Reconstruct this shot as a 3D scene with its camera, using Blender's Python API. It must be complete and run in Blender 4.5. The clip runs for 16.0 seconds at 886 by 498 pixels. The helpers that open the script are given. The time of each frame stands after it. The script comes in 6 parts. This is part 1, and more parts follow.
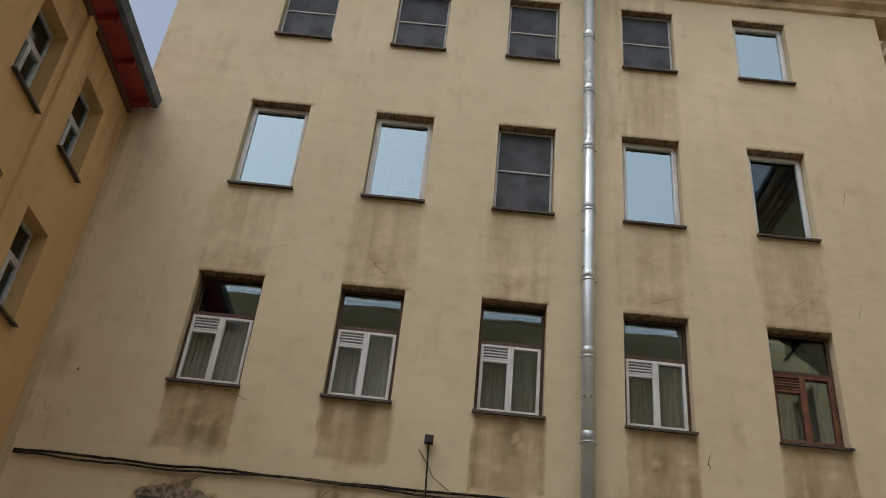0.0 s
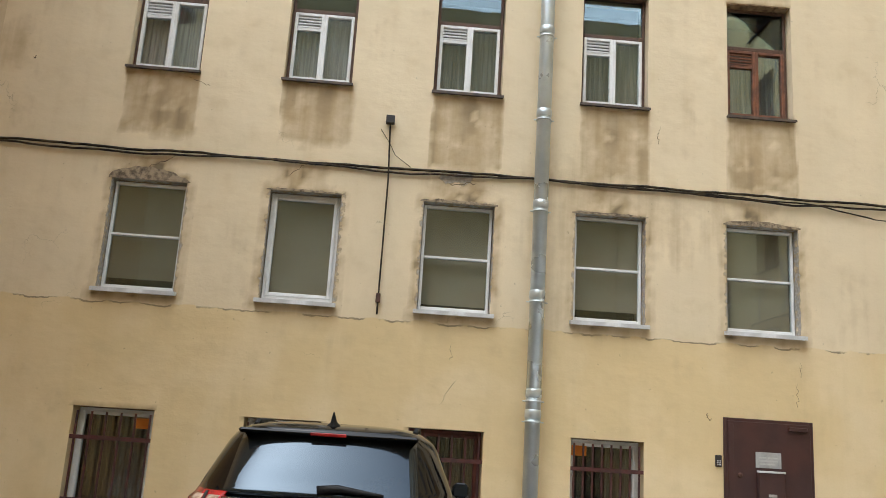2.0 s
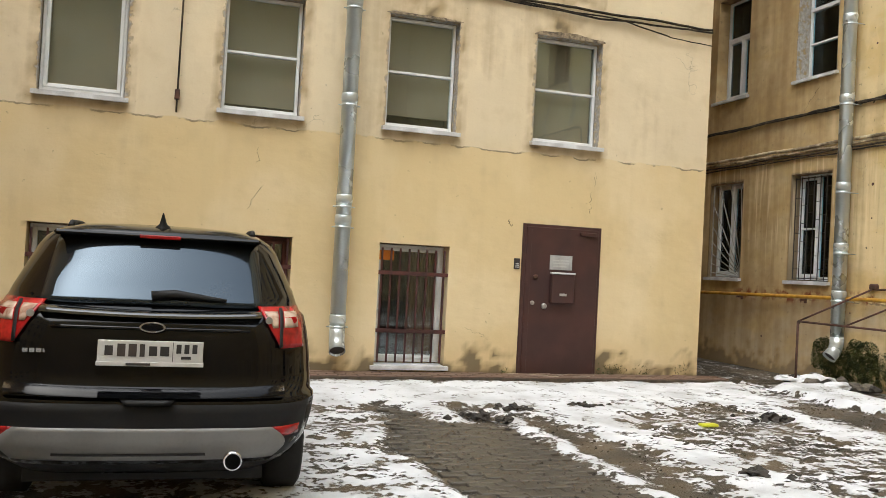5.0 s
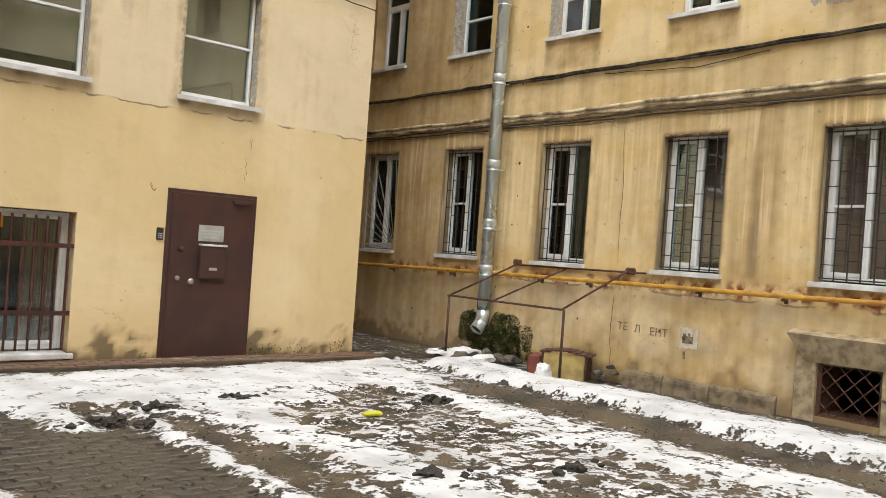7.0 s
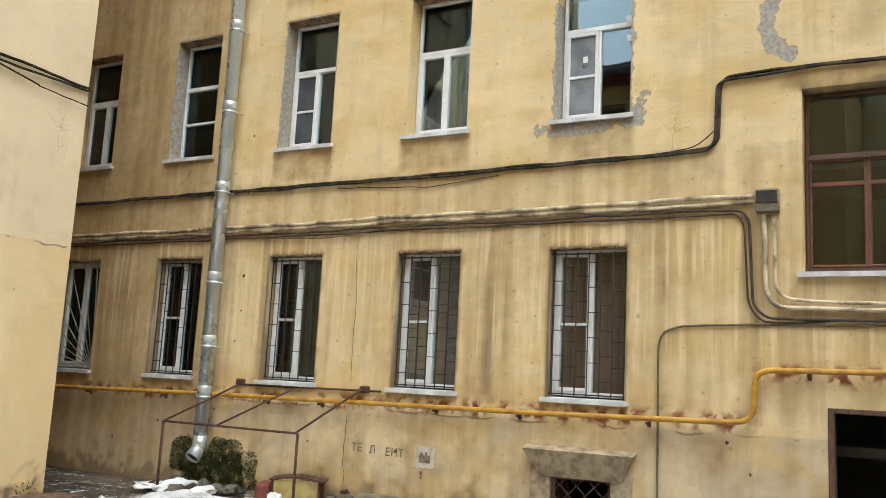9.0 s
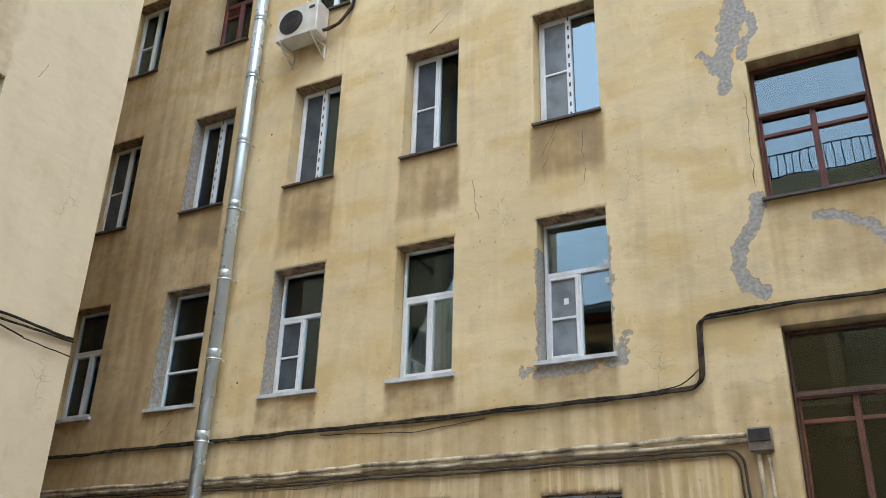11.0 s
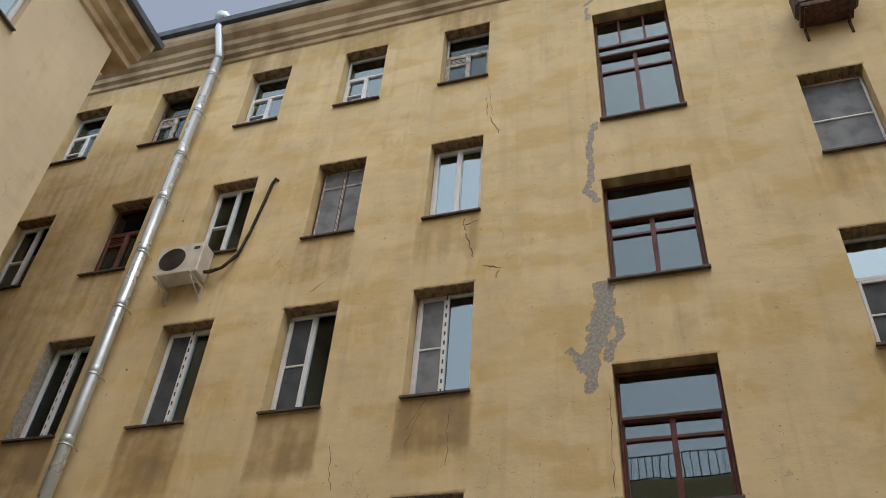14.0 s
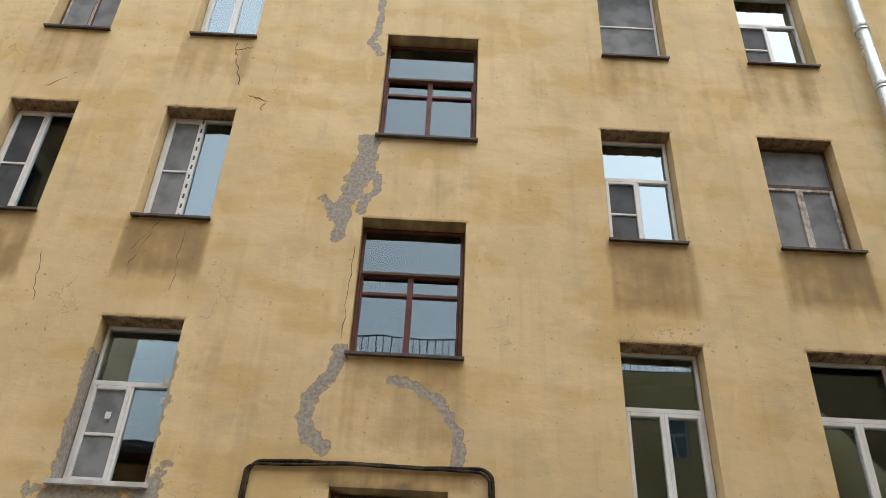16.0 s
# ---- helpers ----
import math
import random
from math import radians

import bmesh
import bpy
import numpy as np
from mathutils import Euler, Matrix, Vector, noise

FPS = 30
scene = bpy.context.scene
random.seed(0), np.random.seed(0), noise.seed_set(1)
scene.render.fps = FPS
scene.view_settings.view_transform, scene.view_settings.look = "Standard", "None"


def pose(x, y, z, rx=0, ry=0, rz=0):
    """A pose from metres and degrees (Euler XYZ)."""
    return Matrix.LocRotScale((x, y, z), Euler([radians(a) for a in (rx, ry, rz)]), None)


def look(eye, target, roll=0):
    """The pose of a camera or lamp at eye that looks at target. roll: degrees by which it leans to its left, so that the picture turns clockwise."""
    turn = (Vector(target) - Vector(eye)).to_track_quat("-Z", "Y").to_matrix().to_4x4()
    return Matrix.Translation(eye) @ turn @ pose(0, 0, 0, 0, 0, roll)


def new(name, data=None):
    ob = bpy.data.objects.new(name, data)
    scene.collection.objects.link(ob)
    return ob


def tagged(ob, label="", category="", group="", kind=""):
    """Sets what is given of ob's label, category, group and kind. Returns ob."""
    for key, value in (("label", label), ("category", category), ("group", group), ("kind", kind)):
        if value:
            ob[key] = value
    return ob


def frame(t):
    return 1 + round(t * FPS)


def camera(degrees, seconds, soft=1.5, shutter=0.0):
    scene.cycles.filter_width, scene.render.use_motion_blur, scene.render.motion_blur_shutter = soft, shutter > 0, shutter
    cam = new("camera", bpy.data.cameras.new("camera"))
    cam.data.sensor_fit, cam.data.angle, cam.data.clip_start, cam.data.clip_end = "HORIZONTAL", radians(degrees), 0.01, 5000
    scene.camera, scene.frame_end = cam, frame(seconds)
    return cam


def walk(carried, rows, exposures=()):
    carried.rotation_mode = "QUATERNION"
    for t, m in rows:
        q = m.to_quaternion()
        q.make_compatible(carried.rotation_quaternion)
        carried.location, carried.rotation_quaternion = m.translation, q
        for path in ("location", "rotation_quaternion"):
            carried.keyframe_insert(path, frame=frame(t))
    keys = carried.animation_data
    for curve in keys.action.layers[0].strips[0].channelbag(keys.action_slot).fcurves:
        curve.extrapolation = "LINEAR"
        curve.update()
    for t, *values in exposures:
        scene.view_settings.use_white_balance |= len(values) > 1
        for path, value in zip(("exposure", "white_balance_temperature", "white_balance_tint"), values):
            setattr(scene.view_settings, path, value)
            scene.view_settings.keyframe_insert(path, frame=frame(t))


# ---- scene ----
cam = camera(54.1, 16.0, soft=0.7)
PATH = [
    (0, (0.000, -0.000, 1.791), (-0.026, 1.688, 2.863), 6.25),
    (0.5, (-0.046, 0.117, 1.619), (0.046, 1.864, 2.589), 4.05),
    (1, (0.033, 0.041, 1.586), (0.133, 1.873, 2.383), 3.86),
    (1.5, (0.187, -0.099, 1.543), (0.275, 1.802, 2.157), 3.77),
    (2, (0.179, -0.159, 1.484), (0.278, 1.788, 1.931), 3.61),
    (2.5, (0.191, -0.220, 1.445), (0.296, 1.752, 1.759), 3.23),
    (3, (0.151, -0.286, 1.424), (0.293, 1.698, 1.630), 3.05),
    (5.5, (-0.213, 0.442, 1.443), (0.571, 2.287, 1.468), 3.10),
    (6, (-0.087, 0.705, 1.502), (0.866, 2.470, 1.514), 3.11),
    (6.5, (-0.059, 0.941, 1.549), (1.099, 2.579, 1.551), 3.22),
    (7, (0.121, 1.119, 1.579), (1.449, 2.613, 1.583), 4.03),
    (7.5, (0.117, 1.358, 1.584), (1.608, 2.690, 1.605), 4.12),
    (8, (0.148, 1.604, 1.583), (1.774, 2.765, 1.671), 3.90),
    (8.5, (0.101, 1.779, 1.652), (1.804, 2.813, 1.829), 3.38),
    (9, (0.037, 1.908, 1.683), (1.784, 2.836, 1.976), 2.93),
    (11.5, (0.125, 1.921, 1.756), (1.695, 2.731, 2.693), 2.06),
    (12, (0.183, 1.940, 1.783), (1.721, 2.683, 2.823), 2.95),
    (12.5, (0.171, 1.932, 1.821), (1.680, 2.615, 2.942), 4.16),
    (13, (0.208, 1.935, 1.860), (1.679, 2.557, 3.064), 4.31),
    (13.5, (0.253, 1.923, 1.921), (1.685, 2.483, 3.200), 4.79),
    (14, (0.312, 1.912, 1.927), (1.715, 2.401, 3.265), 4.85),
    (14.5, (0.410, 1.925, 1.915), (1.822, 2.322, 3.274), 3.30),
    (15, (0.634, 1.812, 1.898), (2.111, 2.104, 3.215), 2.17),
    (15.5, (0.817, 1.880, 1.864), (2.367, 2.016, 3.120), 3.51),
    (16, (0.980, 1.911, 1.803), (2.608, 1.878, 2.964), 2.75),
]
walk(cam, [(t, look(eye, target, roll)) for t, eye, target, roll in PATH],
     exposures=[(0.0, 0.1, 6250, 9), (0.5, 0.57, 5900, 9), (1.0, 0.9, 5500, 8), (1.5, 1.1, 5700, 7), (2.0, 1.27, 5950, 6), (3.0, 1.4, 6250, 6), (5.5, 1.4, 6250, 5), (7.0, 1.42, 6400, 6), (9.0, 1.45, 6050, 4), (11.5, 0.98, 5350, 6), (12.5, 0.82, 5950, 8), (13.5, 0.48, 6250, 9), (14.0, 0.27, 6400, 10), (14.5, 0.2, 6400, 10), (15.0, 0.25, 6450, 10), (15.5, 0.6, 6450, 9), (16.0, 0.75, 6450, 10)])

# ---- light: an overcast winter day ----
world = bpy.data.worlds.new("overcast_sky")
scene.world = world
world.use_nodes = True
wn = world.node_tree.nodes
sky = wn.new("ShaderNodeTexSky")
sky.sky_type, sky.sun_disc = "NISHITA", False
sky.sun_elevation, sky.sun_rotation, sky.dust_density = radians(64), radians(225), 3.0
pale = wn.new("ShaderNodeHueSaturation")
pale.inputs["Saturation"].default_value = 0.55
world.node_tree.links.new(sky.outputs[0], pale.inputs["Color"])
world.node_tree.links.new(pale.outputs[0], wn["Background"].inputs[0])
wn["Background"].inputs[1].default_value = 0.15
sun = new("sun", bpy.data.lights.new("sun", "SUN"))
sun.data.energy, sun.data.angle, sun.data.color = 1.0, radians(120), (1.0, 0.97, 0.92)
sun.matrix_world = look((0, 0, 30), (11.2, 7.0, 0))

# ---- materials ----
def nodes_of(name):
    m = bpy.data.materials.new(name)
    m.use_nodes = True
    return m, m.node_tree.nodes, m.node_tree.links, m.node_tree.nodes["Principled BSDF"]


def noise_node(n, l, scale, detail=4.0, vec=None, stretch=None):
    t = n.new("ShaderNodeTexNoise")
    t.inputs["Scale"].default_value, t.inputs["Detail"].default_value = scale, detail
    c = n.new("ShaderNodeTexCoord")
    if stretch:
        k = n.new("ShaderNodeMapping")
        k.inputs["Scale"].default_value = stretch
        l.new(c.outputs["Object"], k.inputs[0])
        l.new(k.outputs[0], t.inputs["Vector"])
    else:
        l.new(c.outputs["Object"], t.inputs["Vector"])
    return t.outputs["Fac"]


def mix_node(n, l, fac, a, b):
    k = n.new("ShaderNodeMix")
    k.data_type = "RGBA"
    for slot, v in ((0, fac), (6, a), (7, b)):
        if isinstance(v, (int, float)):
            k.inputs[slot].default_value = v
        elif isinstance(v, tuple):
            k.inputs[slot].default_value = (*v, 1)
        else:
            l.new(v, k.inputs[slot])
    return k.outputs[2]


def ramp_node(n, l, fac, lo, hi, a=0.0, b=1.0):
    k = n.new("ShaderNodeMapRange")
    k.interpolation_type = "SMOOTHSTEP"
    for slot, v in zip((1, 2, 3, 4), (lo, hi, a, b)):
        k.inputs[slot].default_value = v
    l.new(fac, k.inputs[0])
    return k.outputs[0]


def math_node(n, l, op, a, b, clamp=True):
    k = n.new("ShaderNodeMath")
    k.operation = op
    k.use_clamp = clamp
    for slot, v in ((0, a), (1, b)):
        if isinstance(v, (int, float)):
            k.inputs[slot].default_value = v
        else:
            l.new(v, k.inputs[slot])
    return k.outputs[0]


def bump_node(n, l, p, height, strength, distance=0.01):
    b = n.new("ShaderNodeBump")
    b.inputs["Strength"].default_value, b.inputs["Distance"].default_value = strength, distance
    l.new(height, b.inputs["Height"])
    l.new(b.outputs[0], p.inputs["Normal"])


def surface(name, a, b, scale=6.0, rough=0.6, metal=0.0, bump=0.2, stretch=None, spec=0.5, grain=60.0, coat=0.0):
    """A plain surface with two scales of variation between the colours a and b."""
    m, n, l, p = nodes_of(name)
    big, small = noise_node(n, l, scale, 5, stretch=stretch), noise_node(n, l, grain, 3, stretch=stretch)
    f = ramp_node(n, l, big, 0.35, 0.68)
    f = math_node(n, l, "ADD", f, ramp_node(n, l, small, 0.45, 0.8, -0.1, 0.3))
    l.new(mix_node(n, l, f, a, b), p.inputs["Base Color"])
    p.inputs["Metallic"].default_value, p.inputs["Specular IOR Level"].default_value = metal, spec
    p.inputs["Coat Weight"].default_value = coat
    l.new(ramp_node(n, l, big, 0.3, 0.7, max(0.02, rough - 0.08), min(1.0, rough + 0.1)), p.inputs["Roughness"])
    if bump:
        bump_node(n, l, p, small, bump, 0.004)
    return m


def stucco(name, upper, lower, seam, stain, base, warm=None, drips=None, streaky=0.26):
    """Old painted render: two coats that meet at a height, stains, darker tone and cement patches where the attributes
    say.
    """
    m, n, l, p = nodes_of(name)
    c = n.new("ShaderNodeTexCoord")
    s = n.new("ShaderNodeSeparateXYZ")
    l.new(c.outputs["Object"], s.inputs[0])
    wide, mid, fine = noise_node(n, l, 0.55, 6), noise_node(n, l, 3.0, 6), noise_node(n, l, 45, 4)
    streak = noise_node(n, l, 2.2, 6, stretch=(2.6, 1, 0.12))
    edge = math_node(n, l, "ADD", s.outputs[2], ramp_node(n, l, mid, 0.3, 0.7, -0.03, 0.03), False)
    col = mix_node(n, l, ramp_node(n, l, edge, seam - 0.012, seam + 0.012), lower, upper)
    pale_coat = tuple(min(0.9, v * 1.16 + 0.02) for v in upper)
    deep_coat = tuple(v * 0.8 for v in lower)
    col = mix_node(n, l, ramp_node(n, l, wide, 0.47, 0.62, 0, 0.6 if warm else 0.3), col, pale_coat)
    if warm:
        trowel = noise_node(n, l, 0.9, 7, stretch=(0.8, 1, 1.9))
        col = mix_node(n, l, ramp_node(n, l, trowel, 0.46, 0.6, 0, 0.75), col, warm)
        patch = noise_node(n, l, 1.7, 7, stretch=(1.5, 1, 0.6))
        col = mix_node(n, l, ramp_node(n, l, patch, 0.56, 0.6, 0, 0.3), col, pale_coat)
    col = mix_node(n, l, ramp_node(n, l, mid, 0.5, 0.74, 0, 0.3), col, deep_coat)
    col = mix_node(n, l, ramp_node(n, l, streak, 0.5, 0.72, 0, streaky), col, tuple(0.5 * (a + b) for a, b in zip(stain, lower)))
    col = mix_node(n, l, ramp_node(n, l, noise_node(n, l, 1.3, 8, stretch=(1, 1, 0.5)), 0.5, 0.62, 0, 0.32 if warm else 0.16), col, pale_coat)
    col = mix_node(n, l, ramp_node(n, l, fine, 0.45, 0.65, 0, 0.07), col, deep_coat)
    seam_line = math_node(n, l, "ABSOLUTE", math_node(n, l, "SUBTRACT", edge, seam, False), 0.0, False)
    torn = math_node(n, l, "MULTIPLY", ramp_node(n, l, seam_line, 0.006, 0.016, 0.75, 0.0), ramp_node(n, l, mid, 0.44, 0.56))
    col = mix_node(n, l, torn, col, base)
    dirt_and_tone, grey, rust = (n.new("ShaderNodeAttribute") for _ in range(3))
    dirt_and_tone.attribute_name, grey.attribute_name, rust.attribute_name = "dirt_and_tone", "cement", "rust"
    blot = noise_node(n, l, 7.0, 8)
    f = math_node(n, l, "ADD", dirt_and_tone.outputs["Fac"], ramp_node(n, l, streak, 0.36, 0.64, -0.13, 0.13))
    f = math_node(n, l, "ADD", f, ramp_node(n, l, blot, 0.35, 0.65, -0.09, 0.09))
    f = math_node(n, l, "MULTIPLY", f, ramp_node(n, l, dirt_and_tone.outputs["Fac"], 0.0, 0.12))
    col = mix_node(n, l, math_node(n, l, "MULTIPLY", f, 0.85), col, stain)
    col = mix_node(n, l, ramp_node(n, l, dirt_and_tone.outputs["Fac"], 0.8, 1.3, 0, 0.8), col, base)
    if drips:
        run = noise_node(n, l, 5.5, 5, stretch=(2.2, 1, 0.07))
        zone = math_node(n, l, "MULTIPLY", ramp_node(n, l, s.outputs[2], drips[0], drips[0] + 0.9), ramp_node(n, l, s.outputs[2], drips[1] - 0.03, drips[1], 1.0, 0.0))
        zone = math_node(n, l, "MULTIPLY", zone, ramp_node(n, l, patch, 0.4, 0.55, 0.35, 1.0))
        col = mix_node(n, l, math_node(n, l, "MULTIPLY", zone, ramp_node(n, l, run, 0.52, 0.62, 0.0, 0.5)), col, tuple(min(0.85, v * 1.1 + 0.1) for v in upper))
        col = mix_node(n, l, math_node(n, l, "MULTIPLY", zone, ramp_node(n, l, run, 0.38, 0.47, 0.3, 0.0)), col, stain)
    speck = noise_node(n, l, 14.0, 7)
    col = mix_node(n, l, ramp_node(n, l, speck, 0.64 if warm else 0.68, 0.72 if warm else 0.76, 0, 0.45 if warm else 0.35), col, base)
    col = mix_node(n, l, math_node(n, l, "MULTIPLY", rust.outputs["Fac"], ramp_node(n, l, blot, 0.42, 0.55)), col, (0.19, 0.05, 0.02))
    warp = n.new("ShaderNodeVectorMath")
    warp.operation = "ADD"
    wn_ = n.new("ShaderNodeTexNoise")
    wn_.inputs["Scale"].default_value, wn_.inputs["Detail"].default_value = 2.5, 6.0
    l.new(c.outputs["Object"], wn_.inputs["Vector"])
    l.new(c.outputs["Object"], warp.inputs[0])
    l.new(wn_.outputs["Color"], warp.inputs[1])
    hair = n.new("ShaderNodeTexVoronoi")
    hair.feature = "DISTANCE_TO_EDGE"
    hair.inputs["Scale"].default_value = 0.85
    l.new(warp.outputs[0], hair.inputs["Vector"])
    lines = math_node(n, l, "MULTIPLY", ramp_node(n, l, hair.outputs["Distance"], 0.002, 0.006, 1.0, 0.0), ramp_node(n, l, noise_node(n, l, 0.8, 3), 0.57 if warm else 0.6, 0.66 if warm else 0.68, 0.0, 0.38))
    col = mix_node(n, l, lines, col, base)
    gs = math_node(n, l, "ADD", grey.outputs["Fac"], ramp_node(n, l, noise_node(n, l, 11, 9), 0.3, 0.7, -0.22, 0.22))
    gs = math_node(n, l, "MULTIPLY", gs, ramp_node(n, l, grey.outputs["Fac"], 0.05, 0.2))
    col = mix_node(n, l, ramp_node(n, l, gs, 0.3, 0.44, 0, 0.55), col, tuple(0.6 * v for v in stain))
    g = ramp_node(n, l, gs, 0.36, 0.58)
    pebble = noise_node(n, l, 24, 8)
    col = mix_node(n, l, g, col, mix_node(n, l, ramp_node(n, l, pebble, 0.36, 0.66), mix_node(n, l, mid, (0.25, 0.225, 0.19), (0.37, 0.34, 0.295)), (0.43, 0.40, 0.35)))
    l.new(col, p.inputs["Base Color"])
    p.inputs["Roughness"].default_value, p.inputs["Specular IOR Level"].default_value = 0.88, 0.25
    sweep = noise_node(n, l, 1.6, 5, stretch=(0.8, 1, 1.5))
    h = math_node(n, l, "ADD", math_node(n, l, "MULTIPLY", mid, 0.22), math_node(n, l, "MULTIPLY", fine, 0.02))
    h = math_node(n, l, "ADD", h, math_node(n, l, "MULTIPLY", sweep, 0.6))
    h = math_node(n, l, "SUBTRACT", h, math_node(n, l, "MULTIPLY", g, math_node(n, l, "MULTIPLY", pebble, 0.12)), False)
    bump_node(n, l, p, h, 0.55, 0.05)
    return m


def glass(name, tint=(0.95, 0.95, 0.93), ior=1.75, rough=0.01):
    m, n, l, p = nodes_of(name)
    n.remove(p)
    fres, glo, tra, mx = (n.new("ShaderNode" + k) for k in ("Fresnel", "BsdfGlossy", "BsdfTransparent", "MixShader"))
    fres.inputs["IOR"].default_value = ior
    glo.inputs["Roughness"].default_value = rough
    glo.inputs["Color"].default_value = (0.76, 0.94, 1.0, 1)
    tra.inputs[0].default_value = (*tint, 1)
    wob = n.new("ShaderNodeBump")
    wob.inputs["Strength"].default_value, wob.inputs["Distance"].default_value = 0.05, 0.02
    l.new(noise_node(n, l, 1.5, 2), wob.inputs["Height"])
    l.new(wob.outputs[0], glo.inputs["Normal"])
    l.new(fres.outputs[0], mx.inputs[0])
    l.new(tra.outputs[0], mx.inputs[1])
    l.new(glo.outputs[0], mx.inputs[2])
    l.new(mx.outputs[0], n["Material Output"].inputs[0])
    return m


STUCCO_A = stucco("pale_yellow_render", (0.72, 0.61, 0.42), (0.70, 0.55, 0.305), 3.08, (0.40, 0.295, 0.16), (0.15, 0.12, 0.075), streaky=0.1)
STUCCO_B = stucco("ochre_render", (0.69, 0.545, 0.305), (0.56, 0.465, 0.315), 1.25, (0.35, 0.235, 0.105), (0.19, 0.15, 0.10), warm=(0.64, 0.465, 0.20), drips=(1.5, 3.58))
STUCCO_D = stucco("brown_ochre_render", (0.62, 0.42, 0.19), (0.62, 0.42, 0.19), 1.0, (0.26, 0.15, 0.06), (0.14, 0.1, 0.06))
PVC = surface("white_pvc", (0.78, 0.79, 0.79), (0.66, 0.66, 0.64), 3, 0.35, bump=0.03)
PVC_GREY = surface("grey_painted_frame", (0.55, 0.55, 0.54), (0.42, 0.41, 0.39), 4, 0.5, bump=0.1)
WOOD_RED = surface("red_brown_paint", (0.13, 0.028, 0.015), (0.07, 0.018, 0.012), 7, 0.45, bump=0.15)
WOOD_BROWN = surface("weathered_brown_wood", (0.12, 0.06, 0.035), (0.06, 0.032, 0.02), 9, 0.6, bump=0.3, stretch=(8, 8, 1))
WOOD_ORANGE = surface("orange_brown_wood", (0.20, 0.075, 0.035), (0.11, 0.045, 0.025), 9, 0.5, bump=0.2)
WOOD_GREY = surface("peeling_white_wood", (0.55, 0.53, 0.49), (0.25, 0.21, 0.17), 9, 0.75, bump=0.4)
SILL_WHITE = surface("white_sheet_sill", (0.72, 0.73, 0.74), (0.5, 0.5, 0.5), 4, 0.4, bump=0.05)
SILL_DARK = surface("dark_sheet_sill", (0.05, 0.04, 0.035), (0.11, 0.08, 0.06), 8, 0.6, bump=0.2)
GLASS = glass("window_glass")
GLASS_SKY = glass("coated_window_glass", ior=3.2)
GLASS_STAIR = glass("old_window_glass", ior=2.3)
GLASS_MIRROR = glass("mirror_film_glass", ior=4.2)
NET_BROWN = surface("brown_grey_net", (0.24, 0.155, 0.135), (0.15, 0.10, 0.09), 2, 0.8, bump=0.1)
NET_PALE = surface("pale_grey_net", (0.235, 0.25, 0.26), (0.15, 0.16, 0.17), 3.5, 0.8, bump=0.1)
SCREEN = surface("insect_screen", (0.065, 0.075, 0.085), (0.04, 0.045, 0.052), 3, 0.7, bump=0.1)
# dark colour that stands for the dimness of unlit rooms
ROOM = surface("painted_dim_room", (0.075, 0.07, 0.062), (0.05, 0.046, 0.042), 1, 0.9, bump=0)
BLIND = surface("beige_roller_blind", (0.44, 0.385, 0.30), (0.38, 0.33, 0.26), 1.5, 0.8, bump=0.05)
CURTAIN_BROWN = surface("brown_curtain_cloth", (0.34, 0.235, 0.15), (0.17, 0.115, 0.075), 3, 0.9, bump=0.1, stretch=(12, 12, 0.3))
CURTAIN_PALE = surface("pale_net_curtain", (0.62, 0.60, 0.61), (0.42, 0.41, 0.42), 3, 0.9, bump=0.1, stretch=(12, 12, 0.3))
CURTAIN = surface("thin_curtain_cloth", (0.34, 0.33, 0.31), (0.22, 0.22, 0.215), 3, 0.9, bump=0.1, stretch=(12, 12, 0.3))
ZINC = surface("galvanised_sheet", (0.62, 0.67, 0.675), (0.50, 0.55, 0.56), 2, 0.3, metal=0.6, bump=0.0)
IRON_BROWN = surface("brown_painted_iron", (0.085, 0.022, 0.018), (0.04, 0.014, 0.012), 6, 0.55, bump=0.2)
IRON_BLACK = surface("black_iron", (0.02, 0.018, 0.017), (0.05, 0.035, 0.028), 8, 0.6, bump=0.2)
IRON_WHITE = surface("pale_painted_iron", (0.45, 0.44, 0.41), (0.28, 0.25, 0.21), 8, 0.6, bump=0.2)
RUST = surface("rusty_steel", (0.10, 0.04, 0.025), (0.05, 0.028, 0.02), 14, 0.8, bump=0.4)
GAS_YELLOW = surface("yellow_gas_paint", (0.55, 0.31, 0.035), (0.36, 0.175, 0.028), 7, 0.45, bump=0.1)
CABLE = surface("black_cable", (0.018, 0.015, 0.012), (0.085, 0.065, 0.042), 9, 0.8, bump=0.2, spec=0.2)
CONDUIT = surface("flaking_cream_conduit", (0.66, 0.56, 0.38), (0.15, 0.105, 0.06), 5, 0.7, bump=0.5)
STONE = surface("cornice_stone", (0.64, 0.51, 0.325), (0.33, 0.245, 0.145), 1.6, 0.9, bump=0.5)
ROOF_BLUE = surface("grey_blue_roof_sheet", (0.10, 0.13, 0.16), (0.07, 0.09, 0.11), 3, 0.45, bump=0.05)
LINTEL = surface("sooty_brick", (0.34, 0.225, 0.125), (0.13, 0.085, 0.05), 9, 0.95, bump=0.8)
FILM = surface("white_film", (0.80, 0.80, 0.79), (0.70, 0.70, 0.69), 5, 0.5, bump=0.05)
ROOF_RED = surface("red_painted_soffit", (0.32, 0.035, 0.02), (0.22, 0.025, 0.018), 4, 0.5, bump=0.1)

